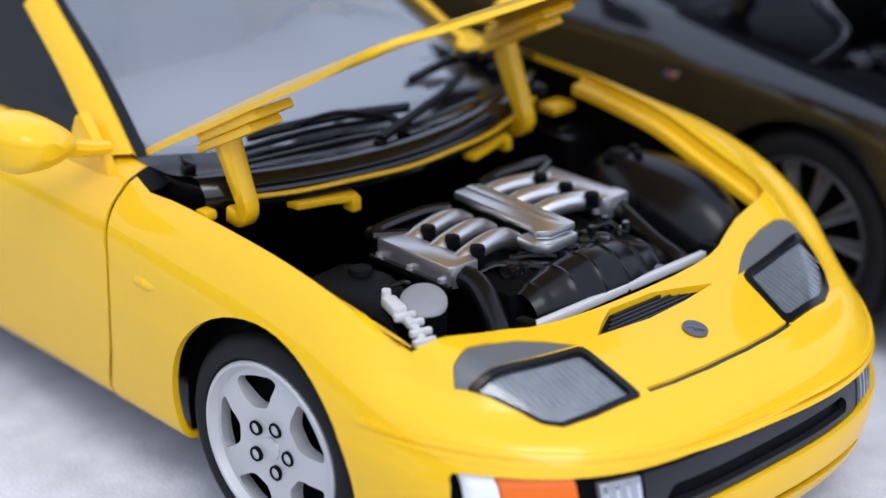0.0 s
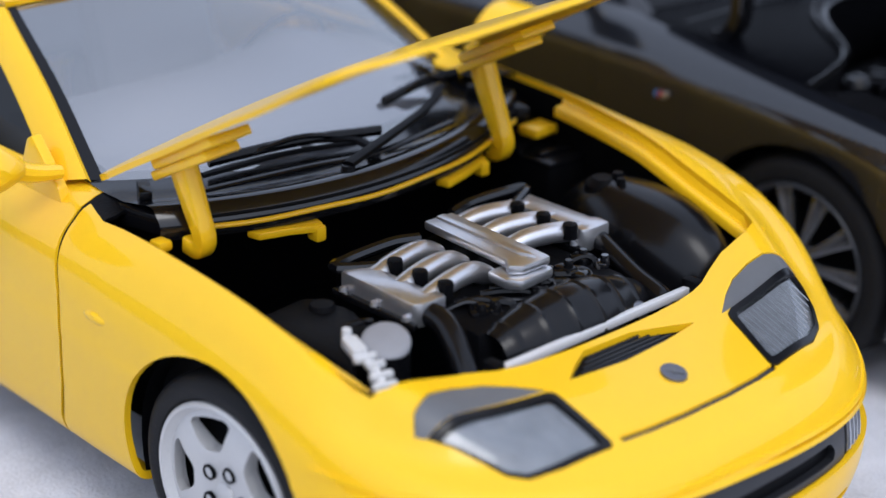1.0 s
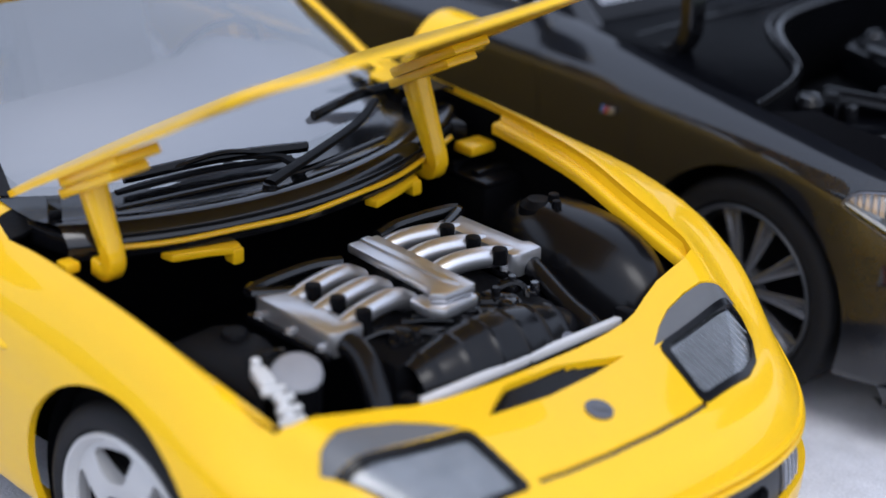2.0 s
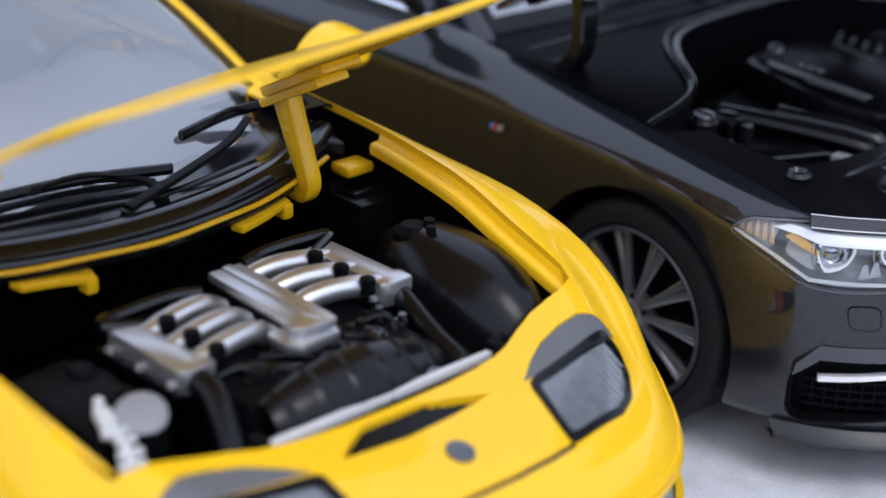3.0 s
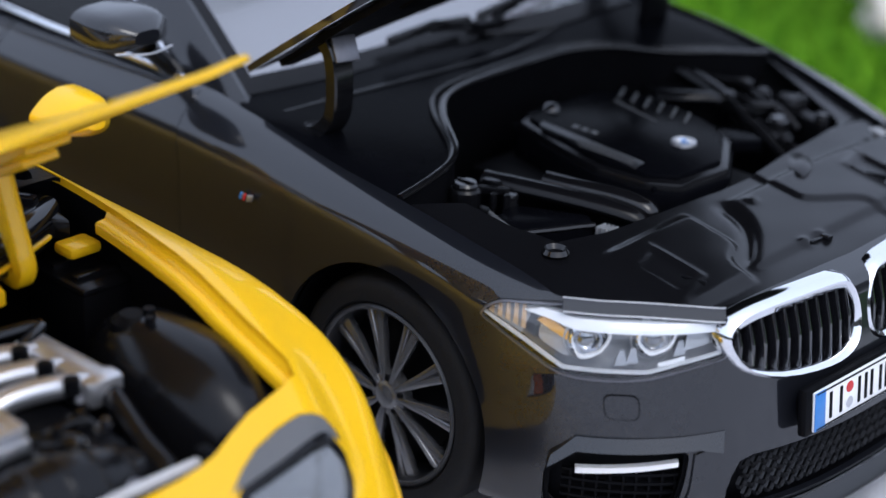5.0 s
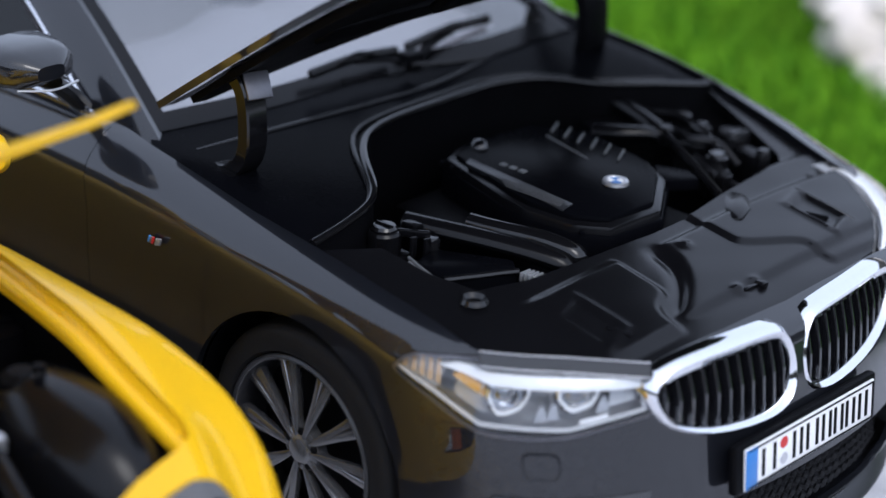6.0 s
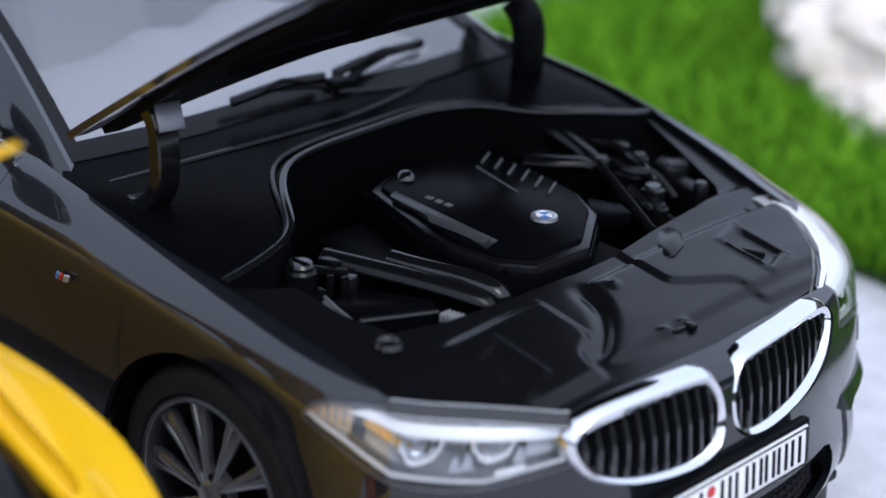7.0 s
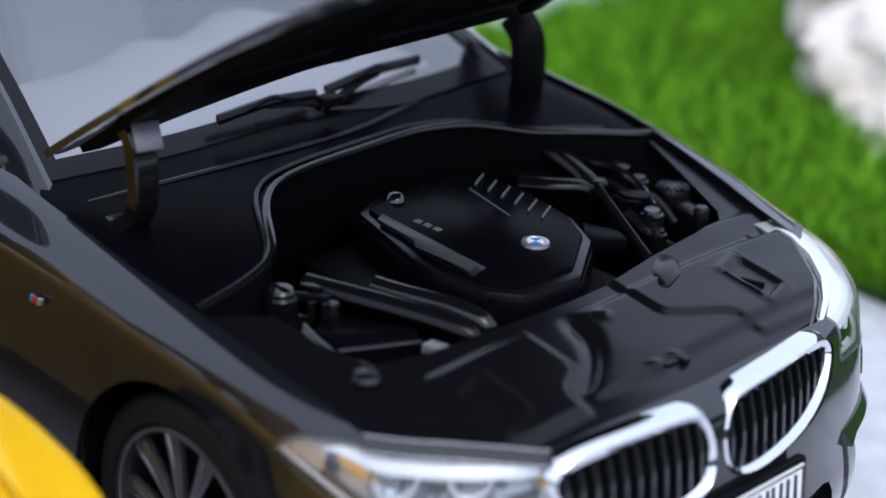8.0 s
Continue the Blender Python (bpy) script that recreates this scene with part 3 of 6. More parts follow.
rows = []
for y in np.linspace(-0.685, 0.685, 41):
    a, b = cowl_edge(y), glass_base(y)
    rows.append([(a - 0.004, y, 0.80), (a - 0.002, y, 0.832), (a - 0.005, y, 0.842), (a - 0.014, y, 0.856), (a - 0.024, y, 0.870), (a - 0.036, y, 0.880), (a - 0.055, y, 0.884), (a - 0.092, y, 0.876), (lerp(a - 0.092, b, 0.3), y, 0.862), (lerp(a - 0.092, b, 0.7), y, 0.862), (b, y, 0.870), (b - 0.05, y, 0.878)])
cowl = part("cowl", grid(rows), PIANO, car, "glossy black scuttle panel below the windscreen", 60)
part("cowl_lip", tube([(cowl_edge(y) + 0.002, y, 0.829 + 0.002 * math.sin(17 * y)) for y in np.linspace(-0.60, 0.60, 31)], 0.0075, 8, 2), YELLOW, car)
part("cowl_trim", tube([(cowl_edge(y) - 0.009, y, 0.853) for y in np.linspace(-0.62, 0.62, 15)], 0.005, 8, 3), BLACK, cowl)

def screen(y, t, grow=0.0):
    """A point of the windscreen: t from its foot to its head."""
    w = lerp(0.68, 0.555, t) + grow
    y = y * w
    x0, x1 = glass_base(y), -1.24 - 0.10 * (y / 0.56) ** 2
    return Vector((lerp(x0, x1, t), y, lerp(0.870, 1.225 - 0.03 * (y / 0.56) ** 2, t) + 0.065 * (1 - 0.8 * (y / w) ** 2) * math.sin(math.pi * t) ** 2))


ts = np.linspace(0, 1, 13)
glass = part("windscreen", facing(grid([[screen(y, t) for y in np.linspace(-1, 1, 25)] for t in ts]), (0.5, 0, 1)), GLASS_PALE, car, "curved grey-tinted windscreen mirroring the sky")
glass.visible_shadow = False
for s in (-1, 1):
    part("screen_border", grid([[screen(s * f, t) + Vector((0.004, 0, 0.004)) for f in (0.955, 0.98, 1.0)] for t in ts]), SATIN, glass)
    pillar = []
    for t in np.linspace(0, 1, 13):
        p, w = screen(s, t), lerp(0.075, 0.05, t)
        pillar.append([p + Vector((0.012, 0, 0.0)), p + Vector((0.012, 0.012 * s, 0.012)), p + Vector((-0.03, 0.045 * s, 0.006)), p + Vector((-w, 0.062 * s, -0.03)), p + Vector((-w - 0.02, 0.04 * s, -0.05)), p + Vector((-0.03, 0.0, -0.03))])
    b = grid(pillar, closed_u=True)
    bmesh.ops.recalc_face_normals(b, faces=b.faces)
    part("windscreen_pillar", b, YELLOW, car, sharp=50)
    side = []
    for t in np.linspace(0, 1, 7):
        side.append([(lerp(-0.92, -1.38, t), s * lerp(0.700, 0.58, t), lerp(0.87, 1.17, t)), (lerp(-1.75, -1.75, t), s * lerp(0.735, 0.585, t), lerp(0.88, 1.21, t)), (lerp(-2.5, -2.1, t), s * lerp(0.74, 0.58, t), lerp(0.90, 1.19, t))])
    part("side_window", facing(grid(side), (0, s, 0)), DARK_GLASS, car)
roof = []
for y in np.linspace(-1, 1, 21):
    head = screen(y, 1)
    roof.append([head + Vector((0, 0, 0.004)), head + Vector((-0.15, 0.02 * y, 0.025)), (-1.75, y * 0.60, 1.262 - 0.05 * y * y), (-2.1, y * 0.59, 1.225 - 0.05 * y * y)])
part("roof", carved(grid([catmull(r, 5) for r in roof]), (), 0.02), YELLOW, car)
part("rear_window", facing(grid([catmull([(-2.1, y * 0.59, 1.225 - 0.05 * y * y), (-2.5, y * 0.60, 1.08 - 0.04 * y * y), (-2.9, y * 0.62, 0.90)], 5) for y in np.linspace(-1, 1, 15)]), (0, 0, 1)), DARK_GLASS, car)
# the dashboard's grey stands in for part of the sky mirrored in the glass
rows = []
for y in np.linspace(-0.60, 0.60, 25):
    b = glass_base(y)
    hump = 0.05 * math.exp(-((y - 0.34) / 0.16) ** 2)
    rows.append([(b - 0.06, y, 0.868), (b - 0.16, y, 0.885), (lerp(b, -1.1, 0.5), y, 0.915 + 0.4 * hump), (-1.05 - hump, y, 0.935 + hump), (-1.22 - hump, y, 0.925 + hump), (-1.30 - hump, y, 0.87), (-1.28, y, 0.55)])
part("dashboard", facing(grid([catmull(r, 3) for r in rows]), (0, 0, 1)), DASH, car, "moulded dashboard, grey chosen to brighten the windscreen")
wheel = part("steering_wheel", moved(turned([(0.175, -0.012), (0.19, 0), (0.175, 0.012), (0.16, 0), (0.175, -0.012)], 32, 'x'), Matrix.Translation((-1.26, 0.36, 0.88)) @ Matrix.Rotation(radians(25), 4, 'Y')), BLACK, car)
for s in (-1, 1):
    seat = part("seat", joined(box((-1.65, 0.36 * s, 0.46), (0.52, 0.50, 0.18), 0.06), box((-1.95, 0.36 * s, 0.76), (0.16, 0.48, 0.62), 0.07, Matrix.Rotation(radians(-18), 4, 'Y'))), SEAT_GREY, car, "grey bucket seat")
    part("headrest", box((-2.06, 0.36 * s, 1.07), (0.11, 0.28, 0.16), 0.05), SEAT_GREY, seat)
part("cabin_floor", box((-1.75, 0, 0.28), (1.9, 1.3, 0.04), 0.01), DASH, car)
part("rear_shelf", box((-2.55, 0, 0.72), (0.7, 1.2, 0.05), 0.02), DASH, car)


def wiper(parent, tip, bend, pivot, blade_a, blade_b):
    w = part("wiper", tube([pivot, bend, tip], 0.021, 8, 6, 0.6, 0.5), BLACK, parent, "black wiper arm and blade")
    part("pivot", turned([(0, 0.022), (0.018, 0.02), (0.022, 0)], 16, 'z', (pivot[0], pivot[1], pivot[2] - 0.02)), SATIN, w)
    part("blade", joined(tube([blade_a, tuple((Vector(blade_a) + Vector(blade_b)) / 2 + Vector((0, 0, 0.012))), blade_b], 0.011, 6, 5, 1.0, 1.5), tube([tuple(Vector(blade_a).lerp(Vector(blade_b), 0.2)), tuple(Vector(blade_a).lerp(Vector(blade_b), 0.5) + Vector((0.015, 0, 0.03))), tuple(Vector(blade_a).lerp(Vector(blade_b), 0.8))], 0.008, 6, 5)), SATIN, w)


wiper(car, (-0.545, -0.12, 0.908), (-0.49, 0.0, 0.900), (-0.43, 0.03, 0.885), (-0.60, -0.41, 0.905), (-0.49, 0.11, 0.902))
wiper(car, (-0.60, 0.45, 0.932), (-0.50, 0.28, 0.916), (-0.36, -0.12, 0.892), (-0.612, 0.23, 0.928), (-0.665, 0.57, 0.930))
part("wiper_link", tube([(-0.56, -0.46, 0.890), (-0.53, -0.20, 0.896), (-0.47, 0.04, 0.892)], 0.012, 8, 5, 1.0, 0.6), BLACK, car)
part("wiper_link", tube([(-0.50, -0.50, 0.876), (-0.44, -0.20, 0.884), (-0.40, 0.02, 0.882), (-0.44, 0.34, 0.885)], 0.012, 8, 5, 1.0, 0.6), SATIN, car)
for s in (-1, 1):
    # the dark corner pieces between screen, wing and cowl
    part("cowl_corner", joined(slab([(-0.50, 0.60 * s), (-0.44, 0.665 * s), (-0.60, 0.70 * s), (-0.69, 0.66 * s)], 0.80, 0.858, 'z', 0.010), box((-0.60, 0.62 * s, 0.878), (0.10, 0.035, 0.03), 0.008, Matrix.Rotation(radians(30 * s), 4, 'Z'))), SATIN, cowl)

# engine and what stands round it in the bay
engine = part("engine", joined(box((0.06, -0.02, 0.56), (0.56, 0.56, 0.26), 0.03), box((0.33, -0.02, 0.50), (0.12, 0.42, 0.3), 0.03)), BLACK, car, "black and silver six-cylinder engine")
for k in range(6):
    x, y = 0.33 + 0.015 * (k % 2), -0.2 + 0.075 * k
    part("pulley", turned([(0.0, 0.05), (0.035, 0.05), (0.045, 0.04), (0.045, 0.0)], 18, 'x', (x + 0.05, y, 0.52 + 0.05 * (k % 3))), DARK_METAL if k % 2 else BLACK, engine)
for s, y, x0, x1 in ((-1, -0.335, -0.085, 0.195), (1, 0.325, -0.15, 0.14)):
    # plenum on each side: a bar with end tank and bolts
    bar = slab([(x0, y - 0.05), (x1, y - 0.05), (x1 + 0.012, y - 0.03), (x1 + 0.012, y + 0.05), (x1 - 0.04, y + 0.055), (x1 - 0.05, y + 0.04), (x0, y + 0.035)], 0.68, 0.748, 'z', 0.008)
    plenum = part("plenum", bar, SILVER, engine, "silver intake plenum")
    part("flange", box(((x0 + x1) / 2, y - 0.058, 0.69), (x1 - x0 + 0.03, 0.02, 0.02), 0.005), SATIN, plenum)
    for k in range(3):
        part("bolt", turned([(0, 0.012), (0.01, 0.010), (0.012, 0)], 10, 'z', (lerp(x0 + 0.02, x1 - 0.02, k / 2), y - 0.057, 0.70)), SILVER, plenum)
    for k in range(3):
        x = lerp(x0 + 0.02, x1 - 0.07, k / 2)
        part("intake_runner", tube([(x + 0.03, y + 0.02 * -s, 0.722), (x + 0.020, y - s * 0.09, 0.736), (x + 0.004, y - s * 0.17, 0.738), (x - 0.006, y - s * 0.23, 0.728), (x - 0.012, y - s * 0.28, 0.70)], 0.029, 12, 5), SILVER, engine)
        part("injector", joined(turned([(0, 0.045), (0.02, 0.04), (0.022, 0)], 12, 'z', (x + 0.05, y - s * 0.075, 0.725)), box((x + 0.055, y - s * 0.075, 0.755), (0.025, 0.03, 0.02), 0.004)), BLACK, engine)
    part("rear_hose", tube([(x0 + 0.04, y + 0.06 * -s, 0.74), (x0 - 0.025, y - 0.05 * -s, 0.75), (x0 - 0.035, y - s * 0.14, 0.757), (x0 - 0.02, y - s * 0.24, 0.75)], 0.016, 8, 5), PIANO, engine)
cover = part("throttle_cover", slab([(-0.13, -0.055), (-0.125, 0.045), (0.19, 0.035), (0.262, 0.03), (0.262, -0.07), (0.235, -0.10), (0.20, -0.075)], 0.755, 0.782, 'z', 0.008), SILVER, engine, "silver cover along the middle of the engine")
part("cover_rail", slab([(-0.12, -0.02), (-0.12, 0.012), (0.20, 0.006), (0.25, -0.012), (0.20, -0.028)], 0.776, 0.790, 'z', 0.006), SILVER, cover)
part("cover_foot", slab([(0.17, -0.11), (0.17, 0.03), (0.27, 0.035), (0.28, -0.09), (0.24, -0.115)], 0.72, 0.752, 'z', 0.01), SILVER, cover)
for k in range(11):
    a, q = -0.25 + 0.042 * k, random.uniform(-0.02, 0.02)
    part("wiring_loom", tube([(0.17 + q, a - 0.05 + q, 0.69), (0.22, a + 2 * q, 0.700 + q), (0.27 - q, a + 0.05, 0.69), (0.31 + q, a + 0.02 - 2 * q, 0.62)], 0.007 + 0.003 * (k % 3), 7, 5), SATIN if k % 3 else PIANO, engine)
for k in range(16):
    a = random.uniform(-0.28, 0.28)
    x = random.uniform(0.16, 0.33)
    part("fitting", joined(box((x, a, 0.70 - 0.9 * max(x - 0.24, 0)), (random.uniform(0.02, 0.06), random.uniform(0.02, 0.05), 0.03), 0.006, Matrix.Rotation(random.uniform(0, 1.5), 4, 'Z')), turned([(0, 0.03), (0.010, 0.03), (0.013, 0.02), (0.013, 0)], 10, 'z', (x + 0.01, a, 0.705 - 0.9 * max(x - 0.24, 0)))), (PIANO, SATIN, GLOSS_BLACK, PIANO)[k % 4], engine)
for k in range(5):
    part("bracket", box((0.24 + 0.025 * (k % 3), -0.2 + 0.085 * k, 0.69 - 0.02 * (k % 2)), (0.05, 0.045, 0.035), 0.008, Matrix.Rotation(0.5 * k, 4, 'Z')), PIANO, engine)
# big ribbed intake duct ahead of the engine
rows = []
for k, a in enumerate(np.linspace(0, 1, 57)):
    y = lerp(-0.27, 0.26, a)
    r = 0.148 * math.sin(math.pi * lerp(0.14, 0.88, a)) ** 0.6 + (0.004 if k % 9 == 4 else 0.0)
    x = 0.352 + 0.01 * math.sin(a * 3)
    rows.append([(x + r * math.cos(b) * 0.76, y, 0.595 + r * math.sin(b)) for b in np.linspace(0, 2 * math.pi, 29)[:-1]])
duct = grid(rows, closed_u=True)
bmesh.ops.recalc_face_normals(duct, faces=duct.faces)
part("intake_duct", duct, SATIN, car, "black ribbed intake duct", 20)
part("hose", tube([(0.16, -0.335, 0.71), (0.25, -0.335, 0.70), (0.33, -0.36, 0.66), (0.41, -0.40, 0.60), (0.44, -0.42, 0.54)], 0.034, 12, 6), SATIN, car, "black coolant hose")
part("hose", tube([(0.08, 0.36, 0.71), (0.18, 0.335, 0.69), (0.32, 0.30, 0.66), (0.43, 0.285, 0.635), (0.46, 0.28, 0.58)], 0.03, 12, 6), SATIN, car, "black coolant hose")
rad = part("radiator_bar", slab([(0.450, -0.365), (0.444, 0.345), (0.464, 0.350), (0.472, -0.355)], 0.640, 0.664, 'z', 0.004), PALE_METAL, car, "bright radiator top rail")
for s in (-1, 1):
    part("end_cap", box((0.458, 0.365 * s, 0.658), (0.05, 0.035, 0.05), 0.008), BLACK, rad)
part("reservoir_cap", joined(turned([(0, 0.735), (0.01, 0.737), (0.02, 0.733), (0.042, 0.735), (0.055, 0.731), (0.061, 0.724), (0.061, 0.714), (0.05, 0.71)], 32, 'z', (0, 0, -0.722))), GREY, car, "round grey cap beside the engine").matrix_basis = Matrix.Translation(Vector((0.262, -0.537, 0.718)) * S) @ Matrix.Rotation(radians(20), 4, 'Y') @ Matrix.Rotation(radians(18), 4, 'X')
part("reservoir", turned([(0.06, 0.70), (0.06, 0.45)], 24, 'z', (0.26, -0.535, 0)), BLACK, car)
clips = part("white_connector", joined(box((0.225, -0.604, 0.713), (0.085, 0.040, 0.030), 0.007, Matrix.Rotation(radians(-20), 4, 'Z')), turned([(0, 0.020), (0.012, 0.018), (0.014, -0.02)], 12, 'z', (0.178, -0.588, 0.722))), CLIP_WHITE, car, "white plastic connector block by the headlamp")
for x, y, l in ((0.272, -0.612, 0.062), (0.305, -0.607, 0.050), (0.342, -0.622, 0.062), (0.375, -0.640, 0.066), (0.398, -0.652, 0.056)):
    part("connector_rung", box((x, y, 0.705 - 0.25 * (x - 0.27)), (0.019, l, 0.020), 0.006, Matrix.Rotation(radians(-14), 4, 'Z')), CLIP_WHITE, clips)
part("connector_spine", tube([(0.24, -0.608, 0.700), (0.31, -0.615, 0.688), (0.40, -0.650, 0.660)], 0.013, 8, 4), CLIP_WHITE, clips)
part("connector_hose", tube([(0.175, -0.585, 0.722), (0.16, -0.565, 0.735), (0.165, -0.53, 0.735), (0.155, -0.49, 0.72)], 0.008, 8, 5), SATIN, clips)
part("air_box", joined(slab([(-0.10, -0.66), (-0.12, -0.47), (0.02, -0.43), (0.14, -0.47), (0.17, -0.56), (0.30, -0.66)], 0.50, 0.70, 'z', 0.03), turned([(0, 0.715), (0.03, 0.712), (0.035, 0.70)], 16, 'z', (-0.02, -0.5, 0))), BLACK, car, "black air box in the corner of the bay")
battery = part("battery", box((-0.39, 0.66, 0.64), (0.24, 0.17, 0.18), 0.012), BLACK, car, "black battery box")
part("battery_lid", joined(box((-0.39, 0.66, 0.735), (0.25, 0.18, 0.02), 0.006), box((-0.33, 0.66, 0.75), (0.03, 0.14, 0.02), 0.004), box((-0.43, 0.66, 0.75), (0.03, 0.14, 0.02), 0.004)), SATIN, battery)
dome = []
for t in np.linspace(0, 1, 9):
    r = math.cos(t * math.pi / 2) ** 0.7
    dome.append([(0.115 + 0.345 * r * math.cos(a), 0.575 + 0.175 * r * math.sin(a), 0.49 + 0.29 * math.sin(t * math.pi / 2) - 0.10 * (0.3 * r * math.cos(a))) for a in np.linspace(0, 2 * math.pi, 33)[:-1]])
b = grid(dome, closed_u=True)
bmesh.ops.remove_doubles(b, verts=b.verts, dist=2e-3)
bmesh.ops.recalc_face_normals(b, faces=b.faces)
part("wheel_tower", b, SATIN, car, "smooth black inner wheel housing")
part("tower_cap", moved(joined(turned([(0, 0.03), (0.03, 0.028), (0.05, 0.01), (0.055, -0.03)], 20, 'z', (-0.03, 0.54, 0.755)), turned([(0, 0.04), (0.015, 0.038), (0.02, 0.0)], 10, 'z', (0.0, 0.57, 0.76)), turned([(0, 0.04), (0.012, 0.038), (0.016, 0.0)], 10, 'z', (0.04, 0.54, 0.76))), Matrix()), BLACK, car)
for s, y0, y1 in ((-1, -0.47, -0.275), (1, 0.155, 0.385)):
    plan = [(cowl_edge(y) - 0.02, y) for y in (y0, (y0 + y1) / 2, y1)] + [(cowl_edge(y1) + 0.020, y1 - 0.01), (cowl_edge(y1) + 0.025, y1 - 0.04), (cowl_edge((y0 + y1) / 2) + 0.018, (y0 + y1) / 2), (cowl_edge(y0) + 0.022, y0 + 0.01)]
    part("cowl_bracket", joined(slab(plan, 0.775, 0.797, 'z', 0.006), box((cowl_edge(y1) + 0.006, y1 - 0.022, 0.768), (0.045, 0.035, 0.045), 0.008)), YELLOW, car)
    part("inner_panel", box((-0.40, 0.655 * s, 0.80), (0.08, 0.10, 0.032), 0.012) if s > 0 else box((-0.42, -0.70, 0.802), (0.05, 0.045, 0.03), 0.010), YELLOW, car)
    ledge = []
    for x in np.linspace(-0.36, 0.395 if s < 0 else 0.42, 17):
        y = spline([(-0.55, 0.735), (-0.27, 0.718), (0.12, 0.706), (0.40, 0.704)], x) * s - (0.031 if s < 0 else 0.0)
        z = z_top(x, y)
        ledge.append([(x, y + 0.006 * s, z - 0.012), (x, y - 0.004 * s, z - 0.020), (x, y - 0.010 * s, z - 0.034), (x, y - 0.034 * s, z - 0.036), (x, y - 0.040 * s, z - 0.042), (x, y - 0.040 * s, z - 0.066), (x, y - 0.026 * s, z - 0.070)])
    part("wing_gutter", grid(ledge), YELLOW, car, sharp=60)


def z_wheel(parent, x, s):
    """Five-spoke wheel with broad spokes; s is the side it faces."""
    r, face = 0.325, 0.85 * s
    m = Matrix.Translation((x + 0.006, face, 0.3075)) @ Matrix.Diagonal((1.03, 1.0, 0.946, 1)) @ Matrix.Rotation(radians(0 if s < 0 else 180), 4, 'Z') @ Matrix.Rotation(radians(-17), 4, 'Y')
    d = -1.0                                    # outward is -y before the turn
    wheel = part("wheel", moved(turned([(0.245, 0.20), (0.30, 0.195), (r, 0.17), (r, 0.03), (r - 0.006, 0.014), (r - 0.02, 0.002), (0.285, -0.004), (0.262, 0.0), (0.252, 0.012), (0.25, 0.03)], 64, 'y'), m), RUBBER, parent, "silver five-spoke wheel with smooth black tyre")
    lip = turned([(0.252, 0.05), (0.253, 0.0), (0.248, -0.006), (0.240, -0.004), (0.234, 0.006), (0.228, 0.012), (0.222, 0.022), (0.215, 0.05)], 64, 'y')
    part("rim", moved(lip, m), WHEEL_SILVER, wheel)
    disc = turned([(0.0, 0.012), (0.06, 0.012), (0.10, 0.006), (0.16, 0.004), (0.205, 0.012), (0.226, 0.016), (0.228, 0.035), (0.10, 0.05), (0.0, 0.05)], 64, 'y')
    holes = []
    for k in range(5):
        a = radians(90 + 72 * k)
        pts = rounded([(0.118, -0.026), (0.135, -0.046), (0.188, -0.084), (0.204, -0.064), (0.210, 0.0), (0.204, 0.064), (0.188, 0.084), (0.135, 0.046), (0.118, 0.026)], 3)
        pts = [(u * math.cos(a) - v * math.sin(a), u * math.sin(a) + v * math.cos(a)) for u, v in pts]
        holes.append(prism(pts, -0.05, 0.1, 'y'))
    spokes = carved(disc, holes)
    part("spokes", moved(spokes, m), WHEEL_SILVER, wheel, sharp=28)
    part("brake_disc", moved(turned([(0.0, 0.075), (0.2, 0.075), (0.2, 0.09), (0.245, 0.10)], 40, 'y'), m), BLACK, wheel)
    part("hub_cap", moved(turned([(0, 0.004), (0.024, 0.005), (0.032, 0.008), (0.034, 0.014)], 28, 'y'), m), WHEEL_SILVER, wheel)
    for k in range(5):
        a = radians(54 + 72 * k)
        c = (0.070 * math.cos(a), 0, 0.070 * math.sin(a))
        part("nut_ring", moved(turned([(0.0150, 0.003), (0.0185, 0.000), (0.0215, 0.003), (0.0215, 0.014)], 24, 'y', c), m), BLACK, wheel)
        part("wheel_nut", moved(turned([(0, 0.003), (0.012, 0.003), (0.0152, 0.005), (0.0152, 0.014)], 16, 'y', c), m), WHEEL_SILVER, wheel)


for x in (0, -2.45):
    for s in (-1, 1):
        z_wheel(car, x, s)

# ---- the dark grey saloon ----
B_POSE = pose(0.25, 2.185, 0, 0, 0, -2.5)
saloon = thing("model_car", "dark grey die-cast saloon model with its bonnet raised", "model car", B_POSE)
B_TOP = [(-3.8, 0.95), (-1.2, 1.0), (-0.8, 0.985), (-0.4, 0.95), (0.0, 0.905), (0.4, 0.845), (0.7, 0.80), (0.82, 0.775), (0.9, 0.72), (0.95, 0.66)]


BC = 0.03      # the saloon's middle line


def b_lean(x, y):
    """The body sits a little high on its left rear."""
    return 0.085 * smooth((y - 0.1) / 0.85) * smooth((0.55 - x) / 0.9)


def b_top(x, y):
    return spline(B_TOP, x) - 0.028 * (abs(y - BC) / 0.75) ** 2.4 + b_lean(x, y)


def off_middle(poly):
    return [(x, y * 1.03 + BC) for x, y in poly]


B_CREST = [(-3.8, 0.06), (-1.0, 0.06), (-0.5, 0.04), (0.0, 0.0), (0.4, -0.05), (0.8, -0.1)]
B_RINGS = [(0.17, 0.86, 0.86, 0.16), (0.20, 0.918, 0.935, 0.19), (0.32, 0.936, 0.955, 0.30), (0.45, 0.939, 0.935, 0.42), (0.58, 0.938, 0.915, 0.55),
           (0.70, 0.928, 0.895, 0.66), (0.788, 0.915, 0.875, 0.735), (0.846, 0.872, 0.83, 0.765), (0, 0.79, 0.74, 0), (0, 0.62, 0.56, 0), (0, 0.4, 0.36, 0), (0, 0.2, 0.2, 0), (0, 0, 0.1, 0)]


